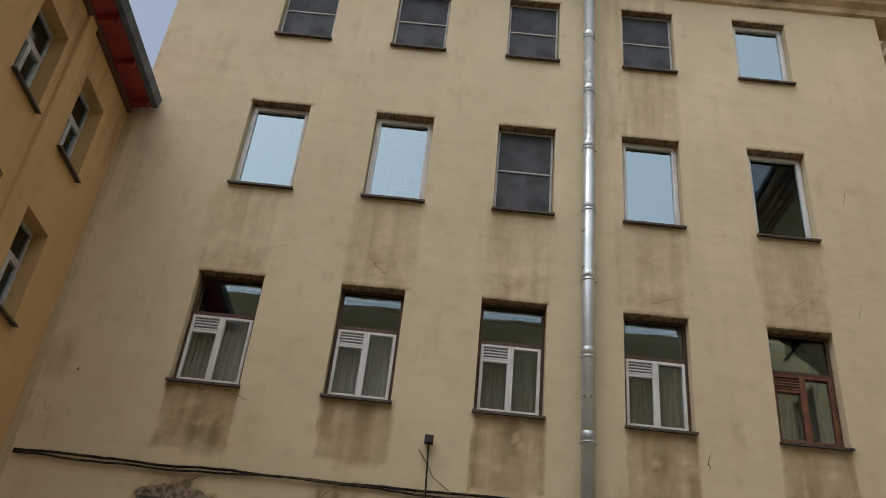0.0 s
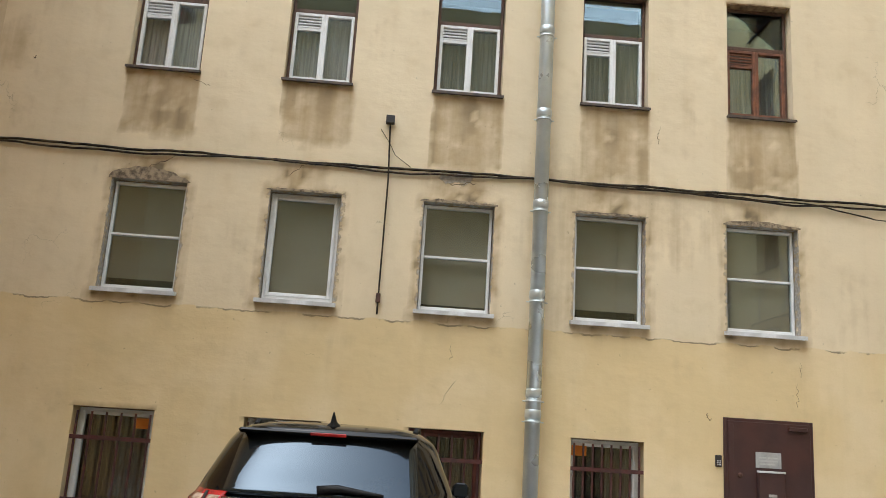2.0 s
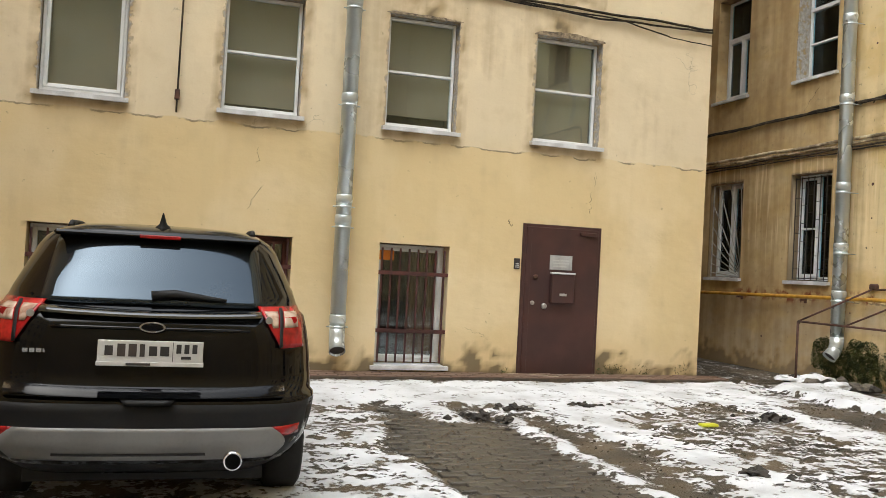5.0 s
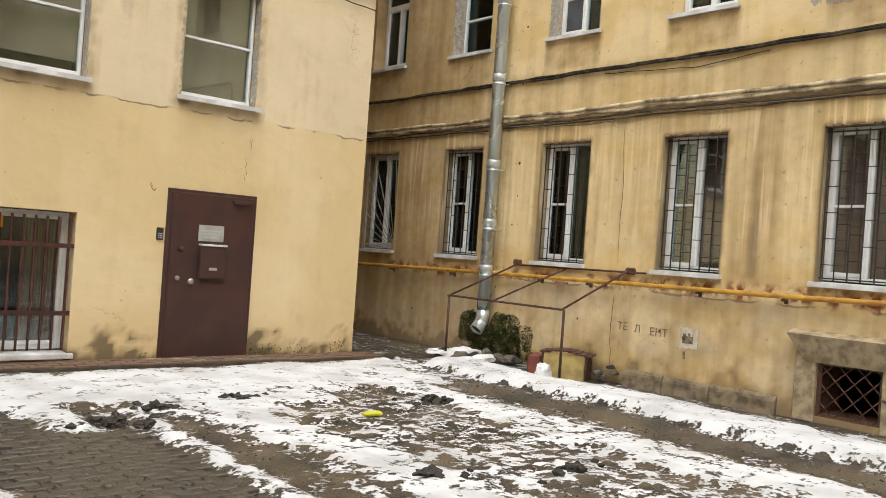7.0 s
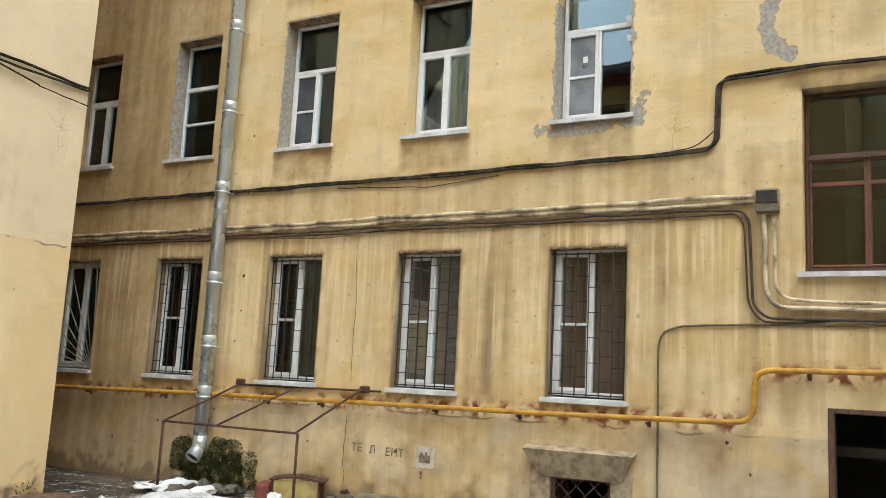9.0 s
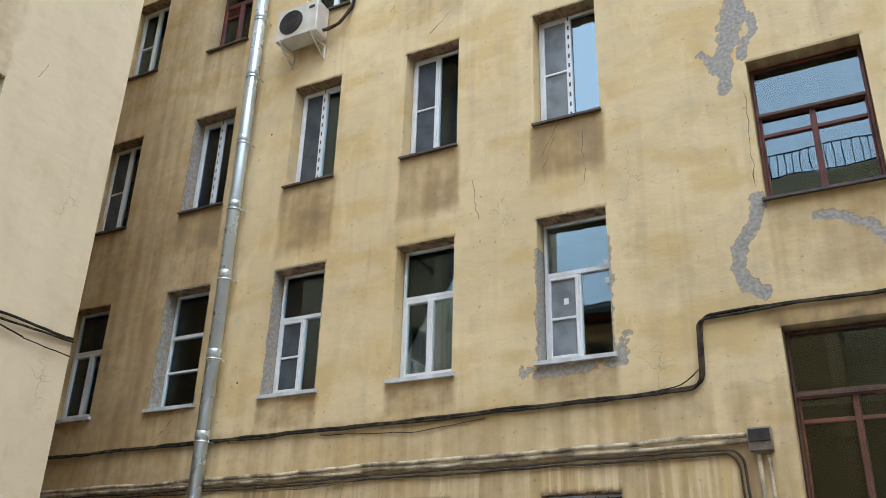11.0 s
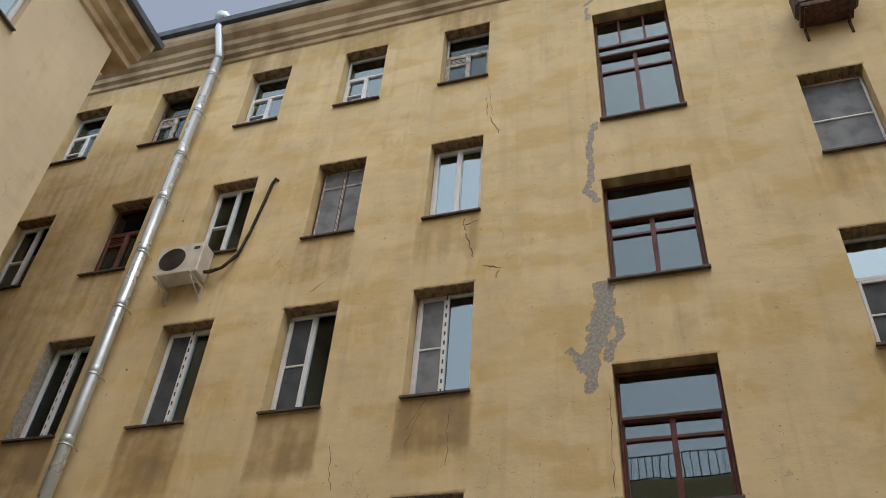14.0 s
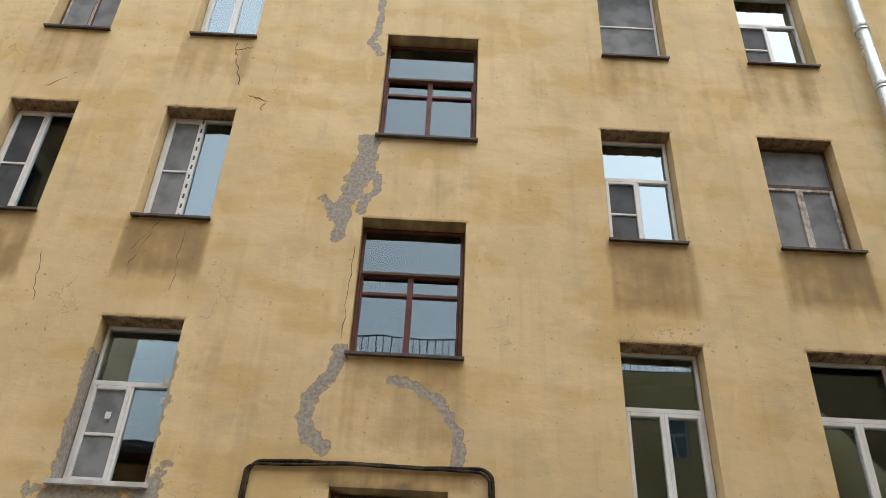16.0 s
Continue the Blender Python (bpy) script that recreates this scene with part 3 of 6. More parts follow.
def stains_b(U, Z):
    n1, n2, st = field(U, Z, 1.1, 1.1, 12.0), field(U, Z, 4.0, 4.0, 18.0), field(U, Z, 3.8, 0.22, 15.0)
    dirt_and_tone, cem, rust = np.zeros_like(U), np.zeros_like(U), np.zeros_like(U)
    for c, (a, b) in COLS_B.items():
        dirt_and_tone = np.maximum(dirt_and_tone, (0.85 + 0.3 * n1 + 0.15 * st) * soft_box(U + 0.03 * n1, Z, a - 0.05, b + 0.05, 6.95 + 0.15 * (c % 3), 8.1, 0.07, 0.25))
        dirt_and_tone = np.maximum(dirt_and_tone, (0.6 + 0.5 * n2) * soft_box(U, Z, a - 0.05, b + 0.05, 4.3, 4.78, 0.12, 0.1))
        dirt_and_tone = np.maximum(dirt_and_tone, (0.34 + 0.4 * st) * soft_box(U, Z, a - 0.05, b + 0.05, 10.5, 11.38, 0.12, 0.4))
        dirt_and_tone = np.maximum(dirt_and_tone, (0.45 + 0.5 * st) * soft_box(U, Z, a - 0.1, b + 0.1, 16.5, 17.3, 0.4, 0.2))
    # wall toned darker and browner at the passage corner and beyond it
    dirt_and_tone = np.maximum(dirt_and_tone, (0.74 + 0.3 * n1 + 0.2 * st) * soft_box(U + 0.3 * n1, Z, -8, 0.35, 0, 8.8, 0.5, 2.5))
    dirt_and_tone = np.maximum(dirt_and_tone, (0.26 + 0.3 * n1) * soft_box(U + 0.3 * n1, Z, -8, 0.5, 0, 14, 0.6, 4))
    dirt_and_tone = np.maximum(dirt_and_tone, (0.36 + 0.6 * st + 0.25 * n1) * soft_box(U, Z, -3, 20, 1.4, 3.75, 0.5, 0.3))
    dirt_and_tone = np.maximum(dirt_and_tone, (0.32 + 0.45 * n1 + 0.35 * n2) * soft_box(U, Z, -3, 20, 0.0, 1.25, 0.5, 0.2))
    dirt_and_tone = np.maximum(dirt_and_tone, (0.34 + 0.5 * st) * soft_box(U, Z, -3, 20, 3.6, 4.3, 0.5, 0.12))
    dirt_and_tone = np.maximum(dirt_and_tone, (0.75 + 0.5 * n2) * soft_box(U, Z, 8.25, 9.9, 4.86, 5.08, 0.2, 0.1))
    dirt_and_tone = np.maximum(dirt_and_tone, (0.5 + 0.4 * n1) * soft_box(U, Z, 8.5, 9.75, 5.3, 6.35, 0.2, 0.3))
    dirt_and_tone = np.maximum(dirt_and_tone, 0.22 * np.clip(n1 - 0.25, 0, 1))
    ragged = 0.36 + 0.3 * field(U, Z * 0, 0.9, 1, 14.0, 1) + 0.25 * n2
    dirt_and_tone = np.maximum(dirt_and_tone, 1.15 * np.clip((ragged - Z) / 0.35 + 0.3, 0, 1))
    dirt_and_tone = np.maximum(dirt_and_tone, dirty_heads(U, Z, list(HOLES_B.values()) + STAIR, n2))
    for pts, w in CRACKS:
        cem = np.maximum(cem, near_line(U + 0.05 * n2, Z + 0.05 * n1, pts, w * 0.62))
    cem = np.maximum.reduce([cem, 0.8 * worn_edges(U, Z, [(5.70, 6.62, 4.78, 6.3)], n2, 0.045) * (Z < 6.3), 0.85 * near_line(U, Z, [(5.5, 4.68), (6.0, 4.66), (6.7, 4.7), (6.78, 4.95)], 0.06) * np.clip(0.8 + n2, 0, 1)])
    cem = np.maximum(cem, 0.6 * worn_edges(U, Z, [HOLES_B[k] for k in ((2, 2), (3, 2), (2, 3))], n2, 0.03))
    # dark tone round the ground-floor openings and into their reveals
    dirt_and_tone = np.maximum(dirt_and_tone, 1.3 * worn_edges(U, Z, [HOLES_B[c, 1] for c in (1, 2, 3, 4, 5)], n2, 0.05))
    rust = np.maximum(rust, np.clip(0.62 + 1.7 * n2, 0, 1) * soft_box(U, Z + 0.06 * n2 - 0.012 * U, -2, 7.9, 1.21, 1.39, 0.4, 0.08))
    rust = np.maximum(rust, np.clip(0.6 + 1.7 * n2, 0, 1) * soft_box(U, Z + 0.06 * n2, 8.0, 14, 1.83, 2.0, 0.4, 0.08))
    return dirt_and_tone, cem, rust


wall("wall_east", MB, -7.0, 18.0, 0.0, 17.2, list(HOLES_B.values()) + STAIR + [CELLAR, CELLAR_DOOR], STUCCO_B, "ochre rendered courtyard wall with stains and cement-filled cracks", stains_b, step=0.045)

HOLES_D = [(8.01, 8.83, 8.88, 10.22), (9.62, 10.43, 8.95, 10.3), (9.54, 10.29, 6.5, 7.88), (7.95, 8.75, 6.48, 7.8)]
# the colour of this wall darkens evenly towards its top
wall("wall_west", MD, 3.5, 11.2, 0.0, 11.4, HOLES_D, STUCCO_D, "brownish ochre rendered wall of the neighbouring wing", lambda U, Z: (0.22 * soft_box(U, Z, -20, 20, 9.8, 12, 1, 1.2), 0 * U, 0 * U))
wall("wall_north_strip", MA, -6.3, -5.502, 0.0, 11.6, [], STUCCO_A, "narrow end of the pale yellow wall", lambda U, Z: (0.4 + 0 * U, 0 * U, 0 * U), step=0.2)
MF = Matrix.Translation((-7.0, 0, 0)) @ MD
HOLES_F = [(-10.6 + 2.7 * i, -9.55 + 2.7 * i, z, z + 1.75) for i in range(5) for z in (1.5, 4.8, 8.1, 11.4, 14.7)]
wall("wall_far_west", MF, -12.0, 11.0, 0.0, 18.3, HOLES_F, STUCCO_B, "ochre wall with windows that closes the courtyard", step=0.6)
# lining coloured dark, so the openings look unlit
solid("room_lining_far_west", boxes((-11.9, 10.9, 0.9, 1.0, 0.02, 18.2)), ROOM, MF, "plain lining coloured dark for the unlit rooms behind the windows", "room", kind="structure")
for h in HOLES_F:
    window(MF, h, "tr_pair", PVC, SILL_WHITE, "white plastic window of the opposite wing", None, 0.2)
wall("wall_west_return", Matrix.Translation((0, 3.5, 0)), -12.6, -6.2, 0, 11.4, [], STUCCO_D, "plain ochre end wall of the neighbouring wing", step=0.6)
wall("wall_south", Matrix(((-1, 0, 0, 0), (0, -1, 0, -12.0), (0, 0, 1, 0), (0, 0, 0, 1))), -18, 13, 0, 20.4, [], STUCCO_B, "plain yellow wall that closes the courtyard", step=0.6)
wall("wall_east_end", MB, 18.01, 23.3, 0, 17.2, [], STUCCO_B, "plain far end of the ochre wall", step=0.6)
wall("wall_passage", Matrix.Translation((7.4, 18.0, 0)), -2, 4, 0, 15.0, [], STUCCO_A, "plain yellow wall at the end of the passage", step=0.6)
wall("wall_passage_side", Matrix(((0, -1, 0, 7.48), (1, 0, 0, YA), (0, 0, 1, 0), (0, 0, 0, 1))), 0.5, 7.0, 0, 15.1, [], STUCCO_A, "pale yellow side wall of the passage", step=0.5)

# rooms behind the windows, their dimness put into the dark lining colour
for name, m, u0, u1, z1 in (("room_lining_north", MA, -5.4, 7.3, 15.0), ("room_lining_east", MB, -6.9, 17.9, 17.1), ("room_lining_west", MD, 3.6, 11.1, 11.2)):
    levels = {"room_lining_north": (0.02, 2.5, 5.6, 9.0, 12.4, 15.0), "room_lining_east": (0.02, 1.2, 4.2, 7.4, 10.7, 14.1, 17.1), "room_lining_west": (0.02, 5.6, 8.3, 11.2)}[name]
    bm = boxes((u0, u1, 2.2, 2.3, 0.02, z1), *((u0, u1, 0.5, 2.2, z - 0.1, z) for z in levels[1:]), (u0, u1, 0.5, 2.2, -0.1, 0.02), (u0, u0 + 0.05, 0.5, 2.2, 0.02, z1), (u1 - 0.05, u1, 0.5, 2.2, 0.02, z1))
    solid(name, bm, ROOM, m, "plain lining coloured dark for the unlit rooms behind the windows", "room", kind="structure")

# windows of the north wall
for i, h in enumerate(A2):
    window(MA, h, "one" if i == 1 else "bar", PVC, SILL_WHITE, "white window with a drawn beige roller blind", ("blind", BLIND), 0.14, sill_out=0.09, gap=(0.09, 0.0, 0.05, 0.1, 0.02)[i])
for i, h in enumerate(A3):
    window(MA, h, "to_vent", WOOD_BROWN, SILL_DARK, "old window, brown transom light over %s casements with a small vent" % ("orange-brown" if i == 4 else "white"), ("low_curtain", CURTAIN_PALE if i in (0, 1) else CURTAIN), 0.16, sash=WOOD_ORANGE if i == 4 else PVC, brick_head=True)
for i, h in enumerate(A4):
    window(MA, h, "bar" if i == 2 else "one", PVC_GREY if i == 2 else PVC, SILL_DARK, "single-light window that mirrors the pale sky" if i != 2 else "window with a grey insect screen", ("full", SCREEN) if i == 2 else None, 0.16, pane=GLASS if i in (2, 4) else GLASS_MIRROR, brick_head=True)
for i, h in enumerate(A5):
    window(MA, h, "one" if i == 4 else "bar", PVC if i == 4 else PVC_GREY, SILL_DARK, "upper window with a grey screen" if i < 4 else "white single-light window", ("full", SCREEN) if i < 4 else None, 0.14, pane=GLASS_MIRROR if i == 4 else GLASS_SKY, brick_head=True)
for i, h in enumerate(A1):
    window(MA, h, "one", WOOD_RED if i == 2 else PVC, SILL_WHITE, "ground-floor window behind iron bars", ("curtain", CURTAIN_BROWN) if i == 0 else ("right", CURTAIN_BROWN), 0.22, sill_out=0.05)
# broken render over the first-floor windows
def scar(h, rise, seed):
    """A ragged scar of broken render above an opening."""
    a, b, _, d = h
    bm, k = bmesh.new(), 26
    low = [bm.verts.new((a - 0.05 + (b - a + 0.09) * i / k, -0.006, d + 0.002)) for i in range(k + 1)]
    top = []
    for i in range(k + 1):
        q = i / k
        z = d + 0.012 + rise * (1 - (2 * q - 0.9) ** 2 * 0.8) * (1 if 0 < i < k else 0.2) + (0.012 + 0.1 * rise) * noise.noise((q * 11, seed, 2.0)) + 0.03 * rise * noise.noise((q * 31, seed, 5.0))
        top.append(bm.verts.new((low[i].co.x, -0.006, max(d + 0.008, z))))
    faces = [bm.faces.new((low[i], low[i + 1], top[i + 1], top[i])) for i in range(k)]
    for v in bmesh.ops.extrude_face_region(bm, geom=faces)["geom"]:
        if isinstance(v, bmesh.types.BMVert):
            v.co.y = 0.012
    o = part("render_scar", bm, SCAR, label="broken sooty render over the window")
    o.parent = bpy.data.objects["wall_north"]


SCAR = surface("broken_sooty_render", (0.36, 0.285, 0.19), (0.10, 0.078, 0.055), 12, 0.95, bump=1.0)
for i, h in enumerate(A2):
    scar(h, (0.17, 0.02, 0.035, 0.025, 0.06)[i], i * 3.1)
# windows of the east wall
KIND_B = {1: ["pair", "leftbar", "leftbar", "leftbar", "leftbar"] + [None], 2: ["tr_pair", "tr_bar", "tr_leftbar", "tr_pair", "tr_leftbar"], 3: ["leftbar", "pair", "pair", "leftbar", "leftbar"], 4: ["leftbar", "to_vent", "leftbar", "cross", "pair"], 5: ["tr_leftbar", "to_vent", "tr_leftbar", "tr_leftbar", "to_vent"]}
for (c, r), h in HOLES_B.items():
    if c > 6:
        kind = {(7, 2): "tr_pair", (8, 2): "tr_pair", (7, 3): "tr_leftbar", (8, 3): "to_pair", (7, 4): "bar", (8, 4): "tr_leftbar"}[c, r]
    else:
        kind = KIND_B[r][c - 1]
    old = {(2, 4): WOOD_RED, (4, 4): WOOD_BROWN, (2, 5): WOOD_BROWN, (5, 5): WOOD_GREY, (8, 3): WOOD_BROWN}.get((c, r))
    bright = (c, r) in ((5, 4), (5, 3), (7, 3), (4, 5), (3, 5), (8, 4))
    back = ("full", NET_BROWN) if r == 1 else ("full", NET_PALE) if (c, r) in ((7, 4), (4, 4), (8, 3)) else ("half", NET_PALE) if (c, r) in ((5, 3), (5, 2)) else ("half", SCREEN) if (c, r) in ((1, 3), (3, 3), (4, 3), (3, 2), (7, 3), (8, 4)) else ("right", CURTAIN) if r in (2, 1) and c in (3, 5) else ("curtain", CURTAIN) if (c, r) in ((4, 2), (5, 3), (8, 3), (5, 4)) else None
    window(MB, h, kind, old or PVC, SILL_WHITE if r < 3 else SILL_DARK, "weathered wooden window with peeling paint" if old else "white plastic window with two lights", back, 0.22 if r > 1 else 0.16, GLASS_MIRROR if (c, r) in ((5, 4), (7, 3), (8, 4)) else GLASS_SKY if bright else GLASS, WOOD_GREY if old and (c, r) in ((2, 5), (5, 5), (8, 3), (4, 4)) else None, sill_out=0.06, brick_head=True, film=(c, r) in ((2, 3), (3, 3), (5, 3)))
for u, z in ((6.53, 6.02), (6.54, 5.78), (6.0, 5.58)):
    solid("label_sticker", boxes((u - 0.03, u + 0.03, 0.19, 0.193, z - 0.04, z + 0.04)), FILM, MB, "small white label stuck on the window", "sticker", "window stickers")
for i, h in enumerate(STAIR):
    w = window(MB, h, "to_cross", WOOD_RED if i else WOOD_BROWN, SILL_DARK if i else SILL_WHITE, "tall red-brown wooden staircase window", None, 0.2, GLASS_STAIR if i else GLASS, None if i else WOOD_ORANGE)
for ob in [o for o in bpy.data.objects if o.get("label") == "tall red-brown wooden staircase window"]:
    bar = next(c for c in ob.children if c.name.startswith("transom"))
    z0, wide = min(v.co.z for v in bar.data.vertices), max(v.co.x for v in bar.data.vertices)
    part("drip_rail", soft_boxes((0.045, wide, 0.145, 0.19, z0 - 0.012, z0 + 0.03)), WOOD_BROWN, ob, "dark weathered drip rail below the upper light")
for x in (0.44, 0.88):
    part("glazing_bar", soft_boxes((x - 0.02, x + 0.02, 0.19, 0.26, 2.25, 2.97)), WOOD_RED, w)
part("glazing_bar", soft_boxes((0.05, 1.27, 0.19, 0.26, 2.2, 2.26)), WOOD_RED, w)
for h in HOLES_D:
    window(MD, h, "tr_pair", PVC_GREY, SILL_DARK, "window of the neighbouring wing", None, 0.2)

# ---- ground, paving and snow ----
def ground_material():
    m, n, l, p = nodes_of("wet_paving_with_snow")
    att = n.new("ShaderNodeAttribute")
    att.attribute_name = "snow"
    fine, grit, wide = noise_node(n, l, 22, 5), noise_node(n, l, 90, 3), noise_node(n, l, 1.6, 6)
    slush = noise_node(n, l, 5.5, 8)
    f = math_node(n, l, "ADD", att.outputs["Fac"], ramp_node(n, l, fine, 0.34, 0.66, -0.2, 0.2))
    f = math_node(n, l, "ADD", f, ramp_node(n, l, slush, 0.36, 0.64, -0.34, 0.3))
    f = ramp_node(n, l, f, 0.4, 0.66)
    dark = mix_node(n, l, ramp_node(n, l, wide, 0.38, 0.66), (0.030, 0.025, 0.019), (0.115, 0.088, 0.055))
    dark = mix_node(n, l, ramp_node(n, l, grit, 0.5, 0.75, 0, 0.4), dark, (0.12, 0.105, 0.088))
    white = mix_node(n, l, ramp_node(n, l, wide, 0.4, 0.7), (0.72, 0.74, 0.77), (0.53, 0.54, 0.555))
    l.new(mix_node(n, l, f, dark, white), p.inputs["Base Color"])
    l.new(ramp_node(n, l, f, 0, 1, 0.45, 0.8), p.inputs["Roughness"])
    h = math_node(n, l, "ADD", math_node(n, l, "MULTIPLY", f, 0.5), math_node(n, l, "MULTIPLY", grit, 0.3))
    bump_node(n, l, p, h, 1.0, 0.04)
    return m


PAVER = surface("wet_grey_paver", (0.042, 0.038, 0.032), (0.098, 0.084, 0.066), 3.5, 0.45, bump=0.5)
SNOW = surface("old_snow", (0.74, 0.76, 0.79), (0.58, 0.58, 0.59), 6, 0.85, bump=0.6)
SOIL = surface("wet_black_clod", (0.022, 0.019, 0.016), (0.05, 0.042, 0.034), 9, 0.75, bump=0.8)
MOSS = surface("dark_moss", (0.045, 0.055, 0.015), (0.13, 0.13, 0.045), 7, 0.95, bump=0.8)
CONCRETE = surface("worn_concrete", (0.33, 0.27, 0.19), (0.15, 0.125, 0.095), 6, 0.9, bump=0.7)


def fbm(x, y, s, k=4):
    return sum(noise.noise((x * s * 2 ** i, y * s * 2 ** i, 5.3 * i)) * 0.55 ** i for i in range(k))


def snow_cover(x, y):
    """How likely snow lies at a place: bands along the walls, bare wheel tracks between them."""
    w = 0.28 * fbm(x, y, 0.55, 3)
    def band(c, h, lo, hi, soft=0.3):
        a = min(1, max(0, (h - abs(x + w - c)) / soft + 0.5))
        return a * min(1, max(0, (y + w - lo) / 0.5 + 0.5)) * min(1, max(0, (hi - y - w) / 0.5 + 0.5))
    lean = 0.06 * (y - 6.6) + 0.03 * (y - 6.6) ** 2 * (y > 6.6)
    v = 0.34
    v = max(v, 0.6 * band(0.9, 1.0, 2.0, 9.4, 0.5), 0.41 * band(5.3, 0.9, 3.5, 8.4, 0.5))
    v = max(v, 1.0 * band(4.6, 3.3, 8.75, 10.62, 0.5), 0.85 * band(4.2, 1.0, 8.0, 9.4, 0.6), 0.85 * band(2.45, 0.2, 7.75, 9.0, 0.2))
    v = max(v, 0.84 * band(2.98 + lean, 0.13, 3.0, 8.8, 0.2), 0.86 * band(4.05, 0.36, 3.0, 8.8, 0.35))
    v = max(v, 0.84 * band(6.45, 0.42, 1.5, 9.4, 0.5), 1.3 * band(8.32, 0.46, -2.0, 10.2, 0.22))
    v = max(v, 0.98 * band(-3.2, 3.0, 8.95, 10.75, 0.5))
    v -= 0.55 * band(2.28 - 0.03 * (y - 6.5), 0.47, 2.0, 7.7, 0.25) + 0.5 * band(2.06, 0.1, 7.2, 9.1, 0.16) + 0.34 * band(3.34 + 0.7 * lean, 0.17, 3.0, 8.6, 0.2)
    v -= 0.5 * band(7.36 + 0.08 * max(0, y - 7), 0.3, 0.0, 10.2, 0.25) + 0.45 * band(-3.0, 1.6, 3.0, 8.7, 0.8)
    if x > 9.2 + w or y > 10.85 + 0.1 * w or (x > 7.7 and y > 10.6):
        v = min(v, 0.12)
    return v + 0.07 + 0.22 * fbm(x, y, 1.6, 4)


def make_ground():
    xs, ys = np.arange(-6.4, 10.3, 0.08), np.arange(-3.0, 18.2, 0.08)
    nx, ny = len(xs), len(ys)
    cover = np.array([[snow_cover(x, y) for y in ys] for x in xs])
    s = np.clip((cover - 0.42) / 0.2, 0, 1)
    lumps = np.array([[fbm(x, y, 3.0, 3) for y in ys] for x in xs])
    Z = 0.028 * s + 0.012 * lumps * (0.4 + s) - 0.004
    Z = Z + 0.07 * np.clip((cover - 0.75) / 0.35, 0, 1) * (xs > 7.7)[:, None]
    walk_strip = (ys > 10.78)[None, :] & (xs < 7.7)[:, None]
    Z = np.where(walk_strip, 0.0, Z)
    edge = np.minimum.reduce([np.arange(nx)[:, None] * np.ones(ny), (nx - 1 - np.arange(nx))[:, None] * np.ones(ny), np.arange(ny)[None] * np.ones((nx, 1)), (ny - 1 - np.arange(ny))[None] * np.ones((nx, 1))])
    Z = np.where(edge < 1, 0.0, Z)
    X, Y = np.meshgrid(xs, ys, indexing="ij")
    verts = np.stack([X, Y, Z], -1).reshape(-1, 3).tolist()
    faces = [(i * ny + k, (i + 1) * ny + k, (i + 1) * ny + k + 1, i * ny + k + 1) for i in range(nx - 1) for k in range(ny - 1)]
    far = 160.0
    base = len(verts)
    c = [0, (nx - 1) * ny, nx * ny - 1, ny - 1]
    verts += [(-far, -far, 0), (far, -far, 0), (far, far, 0), (-far, far, 0)]
    faces += [(base, base + 1, c[1], c[0]), (base + 1, base + 2, c[2], c[1]), (base + 2, base + 3, c[3], c[2]), (base + 3, base, c[0], c[3])]
    me = bpy.data.meshes.new("ground")
    me.from_pydata(verts, [], faces)
    a = me.attributes.new("snow", "FLOAT", "POINT")
    a.data.foreach_set("value", np.append(np.clip(cover, 0, 1).ravel(), [0.5] * 4).astype(np.float32))
    for p in me.polygons:
        p.use_smooth = True
    me.materials.append(ground_material())
    return tagged(new("ground", me), "wet paved courtyard ground with trodden snow and wheel tracks", "ground", kind="structure")


ground = make_ground()

# ---- eaves and cornices ----
def profile(m, name, u0, u1, prof, material, label, category="cornice"):
    """A moulding: the outline prof of (y, z) drawn along the wall."""
    bm = bmesh.new()
    k = max(2, int((u1 - u0) / 0.5))
    rings = []
    for i in range(k + 1):
        u = u0 + (u1 - u0) * i / k
        rings.append([bm.verts.new((u, y + 0.006 * noise.noise((u * 3, y * 9, z)), z + 0.008 * noise.noise((u * 2, z * 5, y)))) for y, z in prof])
    for a, b in zip(rings, rings[1:]):
        for j in range(len(prof)):
            bm.faces.new((a[j], a[(j + 1) % len(prof)], b[(j + 1) % len(prof)], b[j]))
    bm.faces.new(rings[0])
    bm.faces.new(rings[-1][::-1])
    return solid(name, bm, material, m, label, category, kind="structure")


CORNICE = [(0.0, 0.0), (-0.05, 0.02), (-0.06, 0.12), (-0.14, 0.16), (-0.15, 0.3), (-0.24, 0.36), (-0.26, 0.5), (-0.4, 0.56), (-0.46, 0.66), (-0.47, 0.8), (0.3, 0.84), (0.3, 0.0)]
profile(MB @ Matrix.Translation((0, 0, 17.12)), "trim_cornice_east", -7, 18, CORNICE, STONE, "weathered moulded stone cornice under the roof edge")
profile(MB @ Matrix.Translation((0, 0, 17.97)), "trim_roof_edge_east", -7, 18, [(-0.56, -0.02), (-0.58, 0.12), (0.4, 0.32), (0.4, 0.0)], ROOF_BLUE, "grey-blue sheet metal roof edge", "roof edge")
profile(MA @ Matrix.Translation((0, 0, 15.02)), "trim_cornice_north", -5.5, 7.95, [(0.0, 0.0), (-0.06, 0.02), (-0.08, 0.14), (-0.2, 0.2), (-0.22, 0.36), (-0.42, 0.44), (-0.44, 0.6), (0.5, 0.62), (0.5, 0.0)], STONE, "weathered moulded stone cornice above the top windows")
profile(MA @ Matrix.Translation((0, 0, 15.66)), "trim_roof_edge_north", -5.6, 8.05, [(-0.54, -0.02), (-0.56, 0.1), (0.5, 0.3), (0.5, 0.0)], ROOF_BLUE, "dark sheet metal roof edge", "roof edge")
